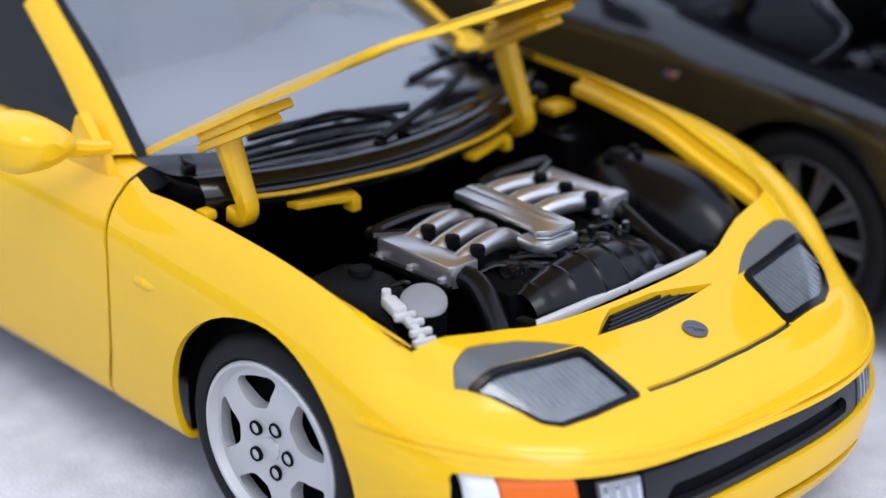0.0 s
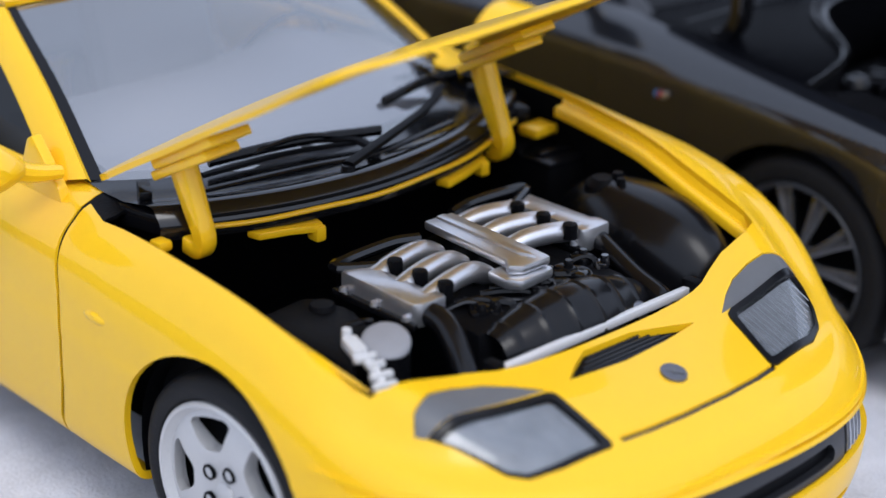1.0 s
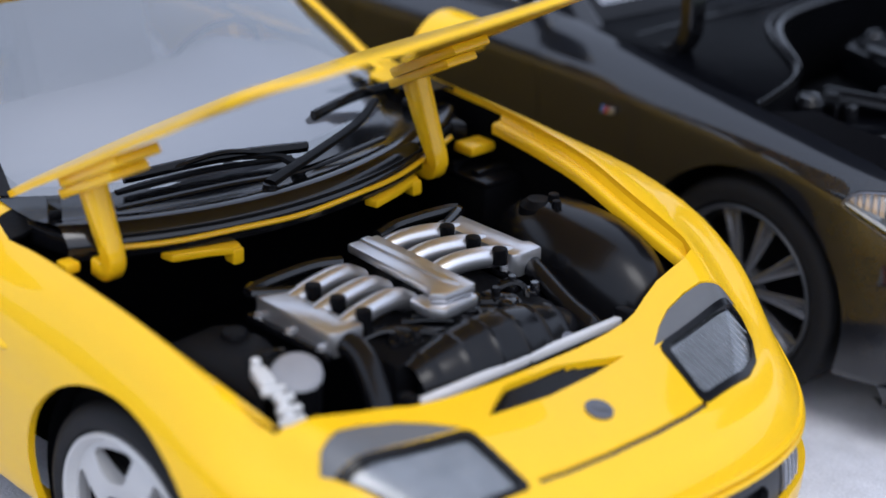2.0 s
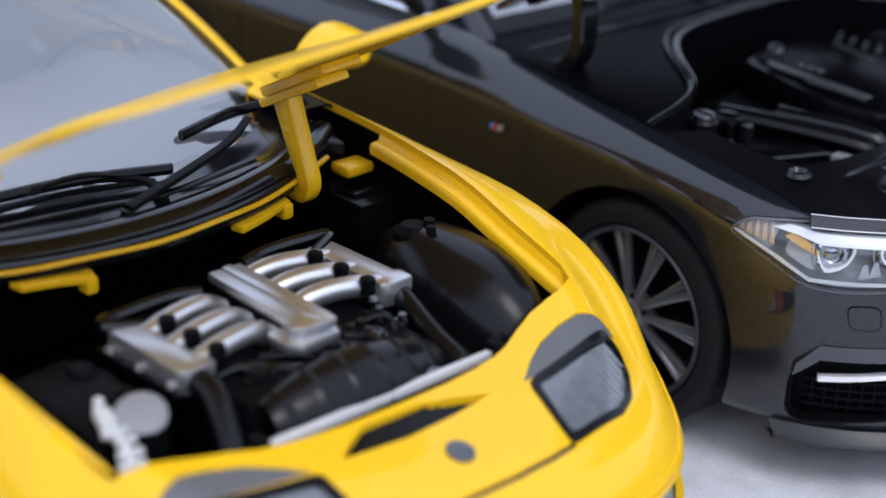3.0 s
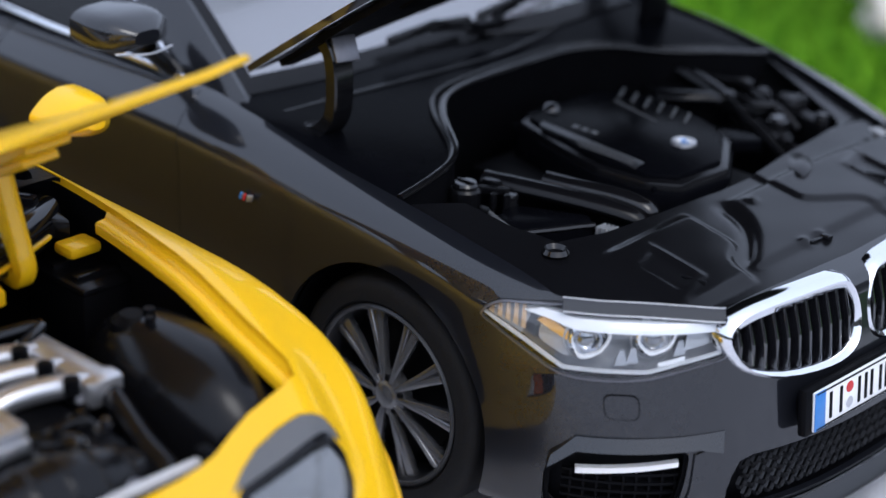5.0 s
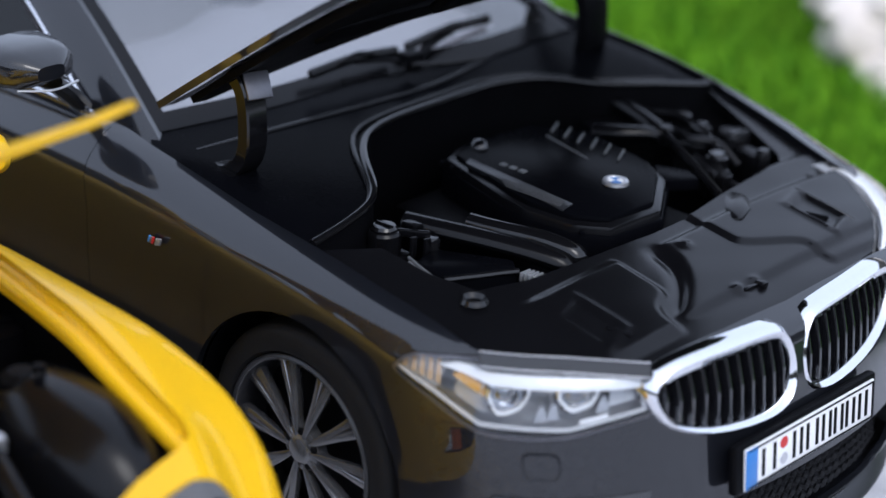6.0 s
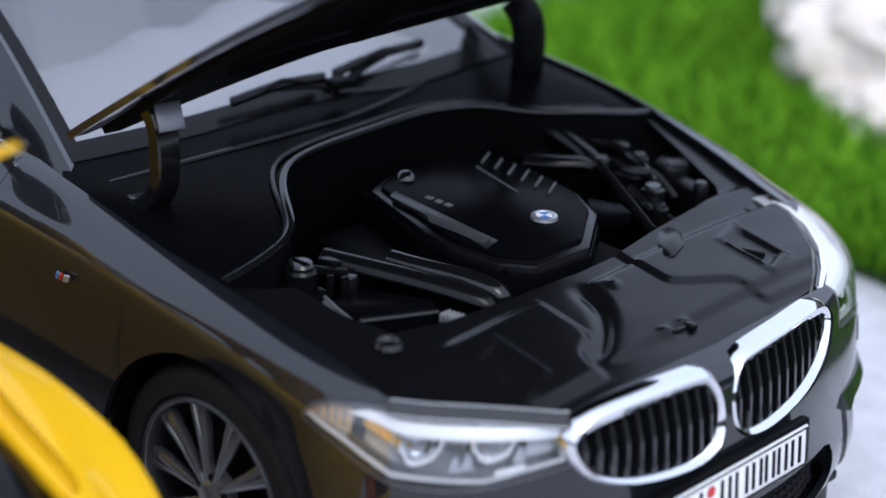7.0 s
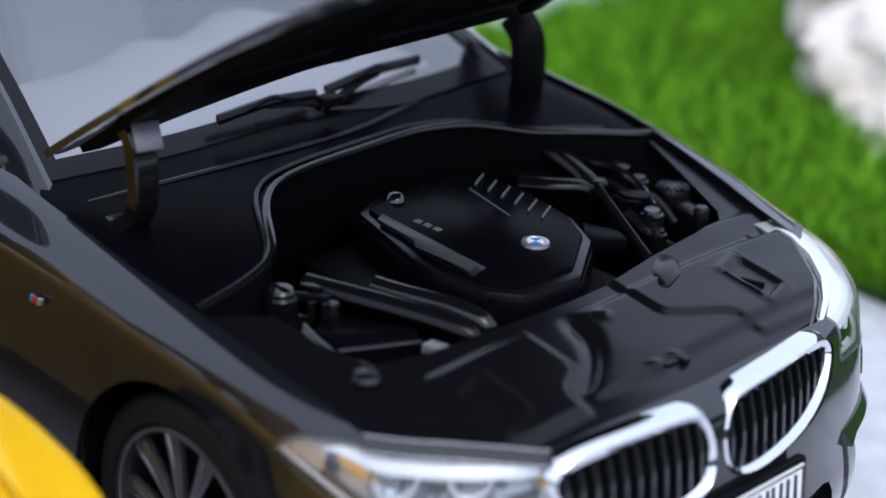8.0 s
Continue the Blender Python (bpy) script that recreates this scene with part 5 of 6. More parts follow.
# covers over the engine bay
BACK_EDGE = [(-0.088, -0.80), (-0.102, -0.685), (-0.135, -0.56), (-0.20, -0.475), (-0.328, -0.385), (-0.42, -0.29), (-0.461, -0.163), (-0.475, 0.06), (-0.47, 0.28), (-0.39, 0.44), (-0.26, 0.54), (-0.165, 0.68), (-0.10, 0.80), (-0.085, 0.86)]
EDGE = [tuple(p[:2]) for p in catmull([(*p, 0) for p in BACK_EDGE], 4)]
rear = EDGE + [(-0.30, 0.862), (-0.60, 0.85), (-0.585, 0.70), (-0.60, 0.50), (-0.64, 0.35), (-0.685, 0.2), (-0.72, 0.0), (-0.73, -0.3), (-0.79, -0.62), (-0.80, -0.75), (-0.74, -0.79), (-0.3, -0.815)]
scuttle = part("scuttle_cover", patch(b_shell, rear, 0.012, -0.016), COVER_BLACK, saloon, "smooth black cover between engine and windscreen")
part("cover_rim", tube([(x, y, b_top(x, y) - 0.006) for x, y in EDGE[::2]], 0.012, 10, 2, 1.0, 0.9), PIANO, scuttle)
inner = [(x - 0.042 * smooth((y + 0.62) / 0.3), y) for x, y in EDGE[6:-6:2]]
part("cover_rim", tube([(x, y, b_top(x, y) - 0.010) for x, y in inner], 0.008, 8, 2, 1.0, 0.8), SATIN, scuttle)
part("cover_wall", grid([[(x, y, b_top(x, y) - 0.02), (x + 0.004, y, b_top(x, y) - 0.10), (x + 0.01, y, 0.60)] for x, y in EDGE]), BLACK, scuttle)
part("cover_crease", tube([(lerp(-0.66, -0.58, math.sin(math.pi * t)), lerp(-0.70, 0.74, t), b_top(-0.60, lerp(-0.70, 0.74, t)) - 0.014) for t in np.linspace(0, 1, 11)], 0.007, 6, 3), SATIN, scuttle)
FRONT = [(-0.08, -0.80), (0.02, -0.66), (0.17, -0.645), (0.30, -0.60), (0.345, -0.46), (0.36, -0.29), (0.375, 0.0), (0.37, 0.20), (0.345, 0.36), (0.32, 0.58), (0.295, 0.72), (0.26, 0.755), (0.14, 0.79), (0.017, 0.822), (-0.07, 0.845), (-0.07, 0.868), (0.2, 0.86), (0.46, 0.83),
         (0.55, 0.766), (0.63, 0.70), (0.70, 0.61), (0.755, 0.514), (0.79, 0.25), (0.80, 0.0), (0.79, -0.25), (0.755, -0.49), (0.71, -0.59), (0.64, -0.675), (0.55, -0.74), (0.46, -0.785), (0.2, -0.80)]


def ramp(v, a, b, soft):
    return smooth((v - a) / soft + 0.5) * smooth((b - v) / soft + 0.5)


def moulded(x, y):
    """Relief of the front panel: plateaus, hollows, ribs and framed recesses."""
    # side plateau with a bent facet, then a hollow, the middle plateau and the raised far panel
    edge = spline([(0.38, -0.195), (0.51, -0.205), (0.595, -0.215), (0.64, -0.285), (0.735, -0.31)], x)
    z = 0.016 * smooth((edge - y) / 0.022 + 0.5) * smooth((y + 0.60) / 0.10) * ramp(x, 0.42, 0.72, 0.05)
    hollow = spline([(0.44, -0.055), (0.523, -0.085), (0.60, -0.155), (0.68, -0.27)], x)
    z -= 0.012 * math.exp(-((y - hollow) / 0.026) ** 2) * ramp(x, 0.43, 0.66, 0.05)
    step = 0.17 + 0.18 * smooth((x - 0.53) / 0.12)
    z += 0.010 * smooth((y - hollow) / 0.05) * ramp(x + 0.03 * y, 0.43, 0.69, 0.022)
    z += 0.009 * smooth((y - step) / 0.016 + 0.5) * ramp(x, 0.30, 0.735, 0.02)
    for cx, cy, k in ((0.555, 0.53, 0.007), (0.575, -0.485, 0.004)):
        u, v = x - cx + 0.3 * (y - cy), y - cy
        d = max(abs(u) / 0.085, abs(v) / 0.055)
        z += k * math.exp(-((d - 1.0) / 0.16) ** 2) - k * smooth((0.9 - d) / 0.2)
    for cx, cy in ((0.69, -0.02), (0.692, 0.055), (0.47, 0.03)):
        z += 0.010 * math.exp(-((x - cx) / 0.014) ** 2 - ((y - cy) / 0.016) ** 2)
    return z + 0.0006 * math.sin(x * 31 + 5 * y) * math.sin(y * 23)


sheet = grid([[(x, y, b_top(x, y) - 0.022 + moulded(x, y) * smooth((0.80 - x) / 0.05)) for y in np.linspace(-0.80, 0.86, 151)] for x in np.linspace(-0.32, 0.82, 115)])
bmesh.ops.recalc_face_normals(sheet, faces=sheet.faces)
if sheet.faces[:][0].normal.z < 0:
    bmesh.ops.reverse_faces(sheet, faces=sheet.faces)
slam = part("front_cover", carved(sheet, (), 0.02, keep=prism(FRONT, 0.5, 1.3)), SATIN, saloon, "moulded black panel behind the grille", 50)


def on_cover(x, y, lift=0.0):
    return Vector((x, y, b_top(x, y) - 0.020 + lift))


for x, y in ((0.40, 0.70),):
    part("fastener", turned([(0, 0.004), (0.016, 0.004), (0.024, 0.010), (0.030, 0.004), (0.032, -0.006)], 18, 'z', on_cover(x, y)), SATIN, slam)
for x, y, a in ((0.56, 0.52, 20), (0.50, 0.60, -30), (0.645, -0.46, 15)):
    part("clip", box(on_cover(x, y, 0.008), (0.07, 0.014, 0.014), 0.004, Matrix.Rotation(radians(a), 4, 'Z')), BLACK, slam)
part("bonnet_latch", joined(box(on_cover(0.705, 0.055, 0.004), (0.032, 0.026, 0.016), 0.005), box(on_cover(0.698, 0.018, 0.002), (0.014, 0.06, 0.010), 0.003)), SATIN, slam)

# engine cover
COV = [(-0.34, 0.0), (-0.30, -0.09), (0.0, -0.18), (0.10, -0.20), (0.255, -0.18), (0.335, -0.115), (0.345, 0.085), (0.215, 0.275), (0.09, 0.345), (-0.16, 0.395), (-0.33, 0.30)]
lid = part("engine_cover", slab(shrunk(COV, 0.03), 0.86, 0.884, 'z', 0.014), COVER_BLACK, saloon, "black moulded engine cover with ribs and a round badge")
part("cover_skirt", slab(COV, 0.80, 0.868, 'z', 0.014), SATIN, lid)
part("cover_edge", slab(shrunk(COV, -0.010), 0.70, 0.845, 'z', 0.015), COVER_BLACK, lid)
part("cover_tab", slab([(0.20, 0.27), (0.26, 0.37), (0.20, 0.40), (0.10, 0.36)], 0.82, 0.858, 'z', 0.008), COVER_BLACK, lid)
for k in range(6):
    x = lerp(-0.225, 0.045, k / 5)
    part("cover_slat", box((x, lerp(0.300, 0.278, k / 5), 0.887), (0.0055, 0.082, 0.008), 0.002, Matrix.Rotation(radians(27), 4, 'Z')), MID_GREY, lid)
part("cover_inlay", slab([(-0.22, -0.075), (-0.20, -0.112), (0.20, -0.160), (0.19, -0.105)], 0.874, 0.887, 'z', 0.003), TRIM, lid)
for k in range(5):
    part("cover_stripe", tube([(-0.06 + 0.012 * k, -0.118 - 0.009 * k, 0.8875), (0.165 + 0.004 * k, -0.112 - 0.009 * k, 0.8875)], 0.0014, 5), COVER_GREY, lid)
part("cover_stripe", tube([(-0.20, 0.235, 0.884), (0.0, 0.185, 0.884)], 0.0026, 6), MID_GREY, lid)
part("name_bar", joined(*[box((-0.125 + 0.034 * k, -0.035 + 0.002 * k, 0.884), (0.022, 0.020, 0.006), 0.003) for k in range(3)]), MID_GREY, lid, "plain grey name bars")
part("oil_cap", turned([(0, 0.906), (0.015, 0.903), (0.026, 0.892), (0.03, 0.88)], 20, 'z', (-0.27, 0.02, 0)), GLOSS_BLACK, lid)
round_badge = part("badge", turned([(0, 0.890), (0.024, 0.890), (0.026, 0.893), (0.036, 0.892), (0.038, 0.884)], 32, 'z', (0.165, 0.105, 0)), SILVER, lid, "round blue and white badge")
for k in range(4):
    b = prism([(0, 0)] + arc((0, 0), 0.022, 90 * k, 90 * k + 90, 7), 0.8905, 0.8925)
    part("badge_quarter", moved(b, Matrix.Translation((0.165, 0.105, 0))), BLUE if k % 2 else WHITE, round_badge)
for k in range(14):
    part("lid_pip", box((-0.30 + 0.045 * k, lerp(-0.11, -0.19, k / 13) + 0.01, 0.853), (0.012, 0.014, 0.012), 0.003), COVER_BLACK, lid)

# things beside the engine
airbox = part("air_box", slab([(0.03, -0.55), (0.16, -0.565), (0.222, -0.45), (0.25, -0.385), (0.19, -0.335), (0.0, -0.445)], 0.66, 0.792, 'z', 0.012), COVER_BLACK, saloon, "black air box with flat lid and ribbed edge")
part("lid_edge", tube([(0.155, -0.568, 0.789), (0.205, -0.47, 0.790), (0.225, -0.43, 0.791), (0.25, -0.385, 0.792)], 0.009, 8, 5), PIANO, airbox)
# black rails given a grey colour in place of their bright edge highlights
for o in (0.0, 0.022):
    part("box_rail", tube([(0.02 + o, -0.558 - o, 0.802), (0.09 + o, -0.572 - o, 0.793), (0.165 + o, -0.578 - o, 0.785), (0.255 + o, -0.562 - o, 0.777)], 0.005, 6, 5), COVER_GREY, airbox)
for k in range(8):
    part("rib", box((0.165 + 0.014 * k, -0.588 + 0.003 * k, 0.786), (0.005, 0.02, 0.014), 0.002), GREY, airbox)
part("box_clip", joined(*[box((0.262 + 0.012 * k, -0.372 + 0.003 * k, 0.780), (0.006, 0.04, 0.026), 0.002) for k in range(6)]), LAMP_GREY, airbox)
part("air_duct", tube([(-0.12, -0.43, 0.825), (-0.02, -0.39, 0.822), (0.10, -0.33, 0.812), (0.20, -0.28, 0.80), (0.275, -0.24, 0.782), (0.29, -0.225, 0.755)], 0.036, 14, 5, 1.0, 0.7), SATIN, saloon, "black air duct beside the engine")
part("air_duct", tube([(0.0, -0.305, 0.828), (0.07, -0.285, 0.826), (0.15, -0.25, 0.822), (0.22, -0.225, 0.818), (0.285, -0.20, 0.80), (0.305, -0.195, 0.765)], 0.030, 14, 5, 1.15, 0.75), PIANO, saloon, "glossy black air duct beside the engine cover")
part("duct_bolt", turned([(0.0, 0.846), (0.010, 0.845), (0.013, 0.83)], 12, 'z', (0.005, -0.30, 0)), LAMP_GREY, saloon)
tank = part("fluid_reservoir", joined(turned([(0.0, 0.833), (0.040, 0.832), (0.046, 0.825), (0.048, 0.77)], 24, 'z', (-0.10, -0.53, 0)), box((-0.10, -0.53, 0.74), (0.13, 0.12, 0.06), 0.012)), SATIN, saloon, "small fluid reservoir with cap")
part("cap", joined(turned([(0.0, 0.848), (0.03, 0.847), (0.036, 0.84), (0.036, 0.83)], 20, 'z', (-0.10, -0.53, 0)), box((-0.10, -0.53, 0.850), (0.06, 0.012, 0.006), 0.002)), PIANO, tank)
part("bracket", joined(box((-0.045, -0.475, 0.825), (0.09, 0.016, 0.022), 0.004, Matrix.Rotation(radians(35), 4, 'Z')), box((-0.02, -0.50, 0.80), (0.012, 0.02, 0.06), 0.003), box((0.01, -0.48, 0.80), (0.012, 0.02, 0.06), 0.003), box((-0.07, -0.455, 0.838), (0.05, 0.03, 0.012), 0.003)), SATIN, tank)
part("small_cap", turned([(0.0, 0.825), (0.018, 0.824), (0.022, 0.815), (0.023, 0.77)], 16, 'z', (0.0, -0.45, 0)), PIANO, tank)
part("wiring_loom", tube([(-0.08, -0.62, 0.80), (0.0, -0.63, 0.795), (0.05, -0.61, 0.79)], 0.008, 6, 4), BLACK, saloon)
part("bonnet_plug", turned([(0.0, 0.002), (0.022, 0.0), (0.030, 0.012), (0.037, 0.0)], 20, 'z', (0.335, -0.648, b_top(0.335, -0.648) - 0.016)), PIANO, saloon)
part("engine_block", box((0.02, 0.05, 0.66), (0.75, 0.62, 0.2), 0.04), BLACK, saloon)
resonator = part("resonator", tube([(-0.24, 0.60, 0.905), (-0.13, 0.575, 0.895), (-0.035, 0.545, 0.882), (-0.02, 0.53, 0.86)], 0.034, 12, 5, 0.8, 0.7), SATIN, saloon, "black forked resonator behind the engine cover")
part("lower_branch", tube([(-0.16, 0.40, 0.875), (-0.09, 0.44, 0.880), (-0.035, 0.51, 0.876), (-0.02, 0.53, 0.86)], 0.030, 12, 5, 0.9, 0.7), SATIN, resonator)
part("web", slab([(-0.22, 0.58), (-0.05, 0.53), (-0.14, 0.41), (-0.25, 0.45)], 0.82, 0.868, 'z', 0.01), BLACK, resonator)
strut = part("strut_brace", tube([(-0.015, 0.55, 0.878), (0.10, 0.485, 0.866), (0.335, 0.365, 0.832)], 0.013, 8, 4), PIANO, saloon, "slim black strut brace")
part("brace_foot", slab([(0.325, 0.385), (0.35, 0.428), (0.395, 0.42), (0.455, 0.355), (0.485, 0.27), (0.462, 0.248), (0.40, 0.30)], 0.80, 0.838, 'z', 0.014), SATIN, strut)
part("brace_head", turned([(0.0, 0.896), (0.020, 0.894), (0.028, 0.886), (0.028, 0.84)], 16, 'z', (-0.012, 0.555, 0)), SATIN, strut)
washer = part("washer_tank", slab([(-0.02, 0.66), (0.02, 0.77), (0.12, 0.785), (0.235, 0.745), (0.262, 0.70), (0.24, 0.672), (0.12, 0.715), (0.05, 0.62), (-0.01, 0.60)], 0.70, 0.838, 'z', 0.016), SATIN, saloon, "black washer tank with a ribbed cap")
cap = part("cap", turned([(0.0, 0.868), (0.022, 0.868), (0.028, 0.862), (0.046, 0.862), (0.050, 0.852), (0.052, 0.82)], 24, 'z', (0.106, 0.745, 0)), SATIN, washer)
for k in range(6):
    a = math.pi * k / 6
    part("cap_rib", box((0.106, 0.745, 0.866), (0.088, 0.007, 0.008), 0.002, Matrix.Rotation(a, 4, 'Z')), PIANO, cap)
part("tank_stud", turned([(0.0, 0.862), (0.016, 0.861), (0.022, 0.852), (0.024, 0.80)], 16, 'z', (0.248, 0.697, 0)), SATIN, washer)
for x, y, z, q in ((0.152, 0.60, 0.835, 0.036), (0.03, 0.685, 0.872, 0.03), (0.20, 0.57, 0.80, 0.03), (-0.06, 0.70, 0.885, 0.035)):
    part("fluid_cap", turned([(0, z + 0.012), (q * 0.6, z + 0.012), (q * 0.7, z + 0.004), (q * 0.95, z), (q, z - 0.012), (q, z - 0.12)], 20, 'z', (x, y, 0)), PIANO if q > 0.033 else SATIN, saloon, "round black fluid cap")
part("pipe", tube([(-0.16, 0.63, 0.885), (-0.05, 0.665, 0.888), (0.05, 0.66, 0.868), (0.13, 0.63, 0.84)], 0.013, 8, 5), PIANO, saloon)
part("pipe", tube([(-0.04, 0.60, 0.872), (0.06, 0.60, 0.862), (0.11, 0.655, 0.85), (0.19, 0.66, 0.80)], 0.015, 8, 5), SATIN, saloon)
part("pipe", tube([(0.10, 0.56, 0.83), (0.18, 0.55, 0.80), (0.24, 0.60, 0.76)], 0.014, 8, 5), SATIN, saloon)

# cabin
def b_screen(v, t, grow=0.0):
    w = lerp(0.755, 0.60, t) + grow
    y = v * w
    foot = spline([(-0.75, -0.81), (-0.39, -0.73), (0.0, -0.715), (0.2, -0.68), (0.35, -0.635), (0.5, -0.60), (0.75, -0.585)], y + BC)
    return Vector((lerp(foot, -1.60 - 0.08 * (y / 0.6) ** 2, t), y + BC, lerp(b_top(foot, y + BC) - 0.014, 1.40 - 0.04 * (y / 0.6) ** 2, t) + 0.05 * math.sin(math.pi * t)))


b_glass = part("windscreen", facing(grid([[b_screen(v, t) for v in np.linspace(-1, 1, 25)] for t in ts]), (0.5, 0, 1)), GLASS, saloon, "curved clear windscreen mirroring the sky")
b_glass.visible_shadow = False
part("screen_border", grid([[b_screen(v, t) + Vector((0.004, 0, 0.004)) for t in (0.0, 0.03, 0.06)] for v in np.linspace(-1, 1, 25)]), SATIN, b_glass)
for s in (-1, 1):
    part("screen_border", grid([[b_screen(s * f, t) + Vector((0.005, 0, 0.005)) for f in (0.94, 0.97, 1.0)] for t in ts]), SATIN, b_glass)
    pillar, strip = [], []
    for t in np.linspace(-0.06, 1, 14):
        p, w = b_screen(s, t), lerp(0.13, 0.09, t)
        pillar.append([p + Vector((0.012, -0.01 * s, 0.0)), p + Vector((0.012, 0.014 * s, 0.012)), p + Vector((-0.035, 0.055 * s, 0.004)), p + Vector((-w, 0.078 * s, -0.035)), p + Vector((-w - 0.02, 0.05 * s, -0.06)), p + Vector((-0.03, 0.0, -0.03))])
        strip.append(p + Vector((-w - 0.004, 0.082 * s, -0.04)))
    b = grid(pillar, closed_u=True)
    bmesh.ops.recalc_face_normals(b, faces=b.faces)
    part("windscreen_pillar", b, GREY_PAINT, saloon, sharp=50)
    part("window_trim", tube(strip[1:] + [Vector((-2.1, s * 0.66, 1.39)), Vector((-2.9, s * 0.66, 1.30))], 0.009, 8, 2), CHROME, saloon)
    part("window_trim", tube([(-0.95, 0.83 * s, 0.985), (-1.8, 0.86 * s, 1.0), (-2.9, 0.82 * s, 1.03)], 0.010, 8, 4), CHROME, saloon)
    side = []
    for t in np.linspace(0, 1, 7):
        side.append([(lerp(-1.0, -1.78, t), s * lerp(0.82, 0.665, t), lerp(0.98, 1.37, t)), (-2.1, s * lerp(0.83, 0.66, t), lerp(1.0, 1.39, t)), (lerp(-3.0, -2.85, t), s * lerp(0.80, 0.65, t), lerp(1.03, 1.31, t))])
    part("side_window", facing(grid(side), (0, s, 0)), DARK_GLASS, saloon)
roof = []
for v in np.linspace(-1, 1, 21):
    head = b_screen(v, 1)
    roof.append(catmull([head + Vector((0, 0, 0.004)), head + Vector((-0.2, 0.03 * v, 0.04)), (-2.3, v * 0.66, 1.475 - 0.06 * v * v), (-2.8, v * 0.65, 1.40 - 0.06 * v * v)], 5))
part("roof", carved(grid(roof), (), 0.02), GREY_PAINT, saloon)
part("rear_window", facing(grid([catmull([(-2.8, v * 0.65, 1.40 - 0.06 * v * v), (-3.2, v * 0.66, 1.20 - 0.05 * v * v), (-3.5, v * 0.68, 1.0)], 5) for v in np.linspace(-1, 1, 15)]), (0, 0, 1)), DARK_GLASS, saloon)
# this dashboard's grey likewise brightens the windscreen in place of mirrored sky
rows = []
for y in np.linspace(-0.67, 0.73, 25):
    w = ((y - BC) / 0.74) ** 2
    hump = 0.06 * math.exp(-((y - 0.41) / 0.18) ** 2) + 0.035 * math.exp(-((y - 0.03) / 0.12) ** 2)
    rows.append([(-0.77 - 0.10 * w, y, 0.955), (-0.90 - 0.10 * w, y, 0.968), (-1.12 - 0.08 * w, y, 0.985 + 0.4 * hump), (-1.30, y, 0.99 + hump), (-1.42 - hump, y, 0.965 + hump), (-1.47, y, 0.90), (-1.45, y, 0.60)])
part("dashboard", facing(grid([catmull(r, 3) for r in rows]), (0, 0, 1)), GREY, saloon, "moulded dashboard, grey chosen to brighten the windscreen")
part("steering_wheel", moved(turned([(0.175, -0.012), (0.19, 0), (0.175, 0.012), (0.16, 0), (0.175, -0.012)], 32, 'x'), Matrix.Translation((-1.52, 0.38, 0.98)) @ Matrix.Rotation(radians(25), 4, 'Y')), BLACK, saloon)
for s in (-1, 1):
    seat = part("seat", joined(box((-1.95, 0.38 * s, 0.55), (0.55, 0.54, 0.2), 0.07), box((-2.25, 0.38 * s, 0.88), (0.16, 0.52, 0.66), 0.07, Matrix.Rotation(radians(-16), 4, 'Y'))), SEAT_GREY, saloon, "pale grey front seat")
    part("headrest", box((-2.37, 0.38 * s, 1.22), (0.10, 0.28, 0.17), 0.05), SEAT_GREY, seat)
part("cabin_floor", box((-2.1, 0, 0.30), (2.2, 1.4, 0.04), 0.01), DASH, saloon)
wiper(saloon, (-0.722, -0.05, 1.030), (-0.70, 0.06, 1.022), (-0.665, 0.14, 1.008), (-0.727, -0.22, 1.028), (-0.712, 0.12, 1.034))
wiper(saloon, (-0.70, 0.35, 1.050), (-0.69, 0.25, 1.036), (-0.665, 0.14, 1.008), (-0.712, 0.16, 1.036), (-0.695, 0.51, 1.062))
part("wiper_mount", box((-0.668, 0.135, 1.018), (0.05, 0.07, 0.045), 0.008), BLACK, saloon, "black wiper pivot block")
part("scuttle_strip", tube([(-0.66, 0.10, 1.008), (-0.60, 0.22, 1.004), (-0.545, 0.335, 1.012)], 0.008, 8, 4), SATIN, saloon)
for k in range(2):
    s = -1 if k == 0 else 1
    M = Matrix.Translation((-0.555, 0.936 * s + (2 * BC if s > 0 else 0), 0.763)) @ Matrix.Scale(0.7, 4)
    mark = part("wing_badge", moved(joined(*[box((0.012 + 0.011 * q, 0, 0.003 * q), (0.008, 0.008, 0.03), 0.001, Matrix.Rotation(radians(20), 4, 'Y')) for q in range(3)]), M), SILVER, saloon, "small striped wing badge")
    for q, c in enumerate((BLUE, MID_GREY, RED)):
        part("stripe", moved(box((-0.030 + 0.011 * q, 0, 0), (0.009, 0.008, 0.03), 0.001, Matrix.Rotation(radians(20), 4, 'Y')), M), c, mark)


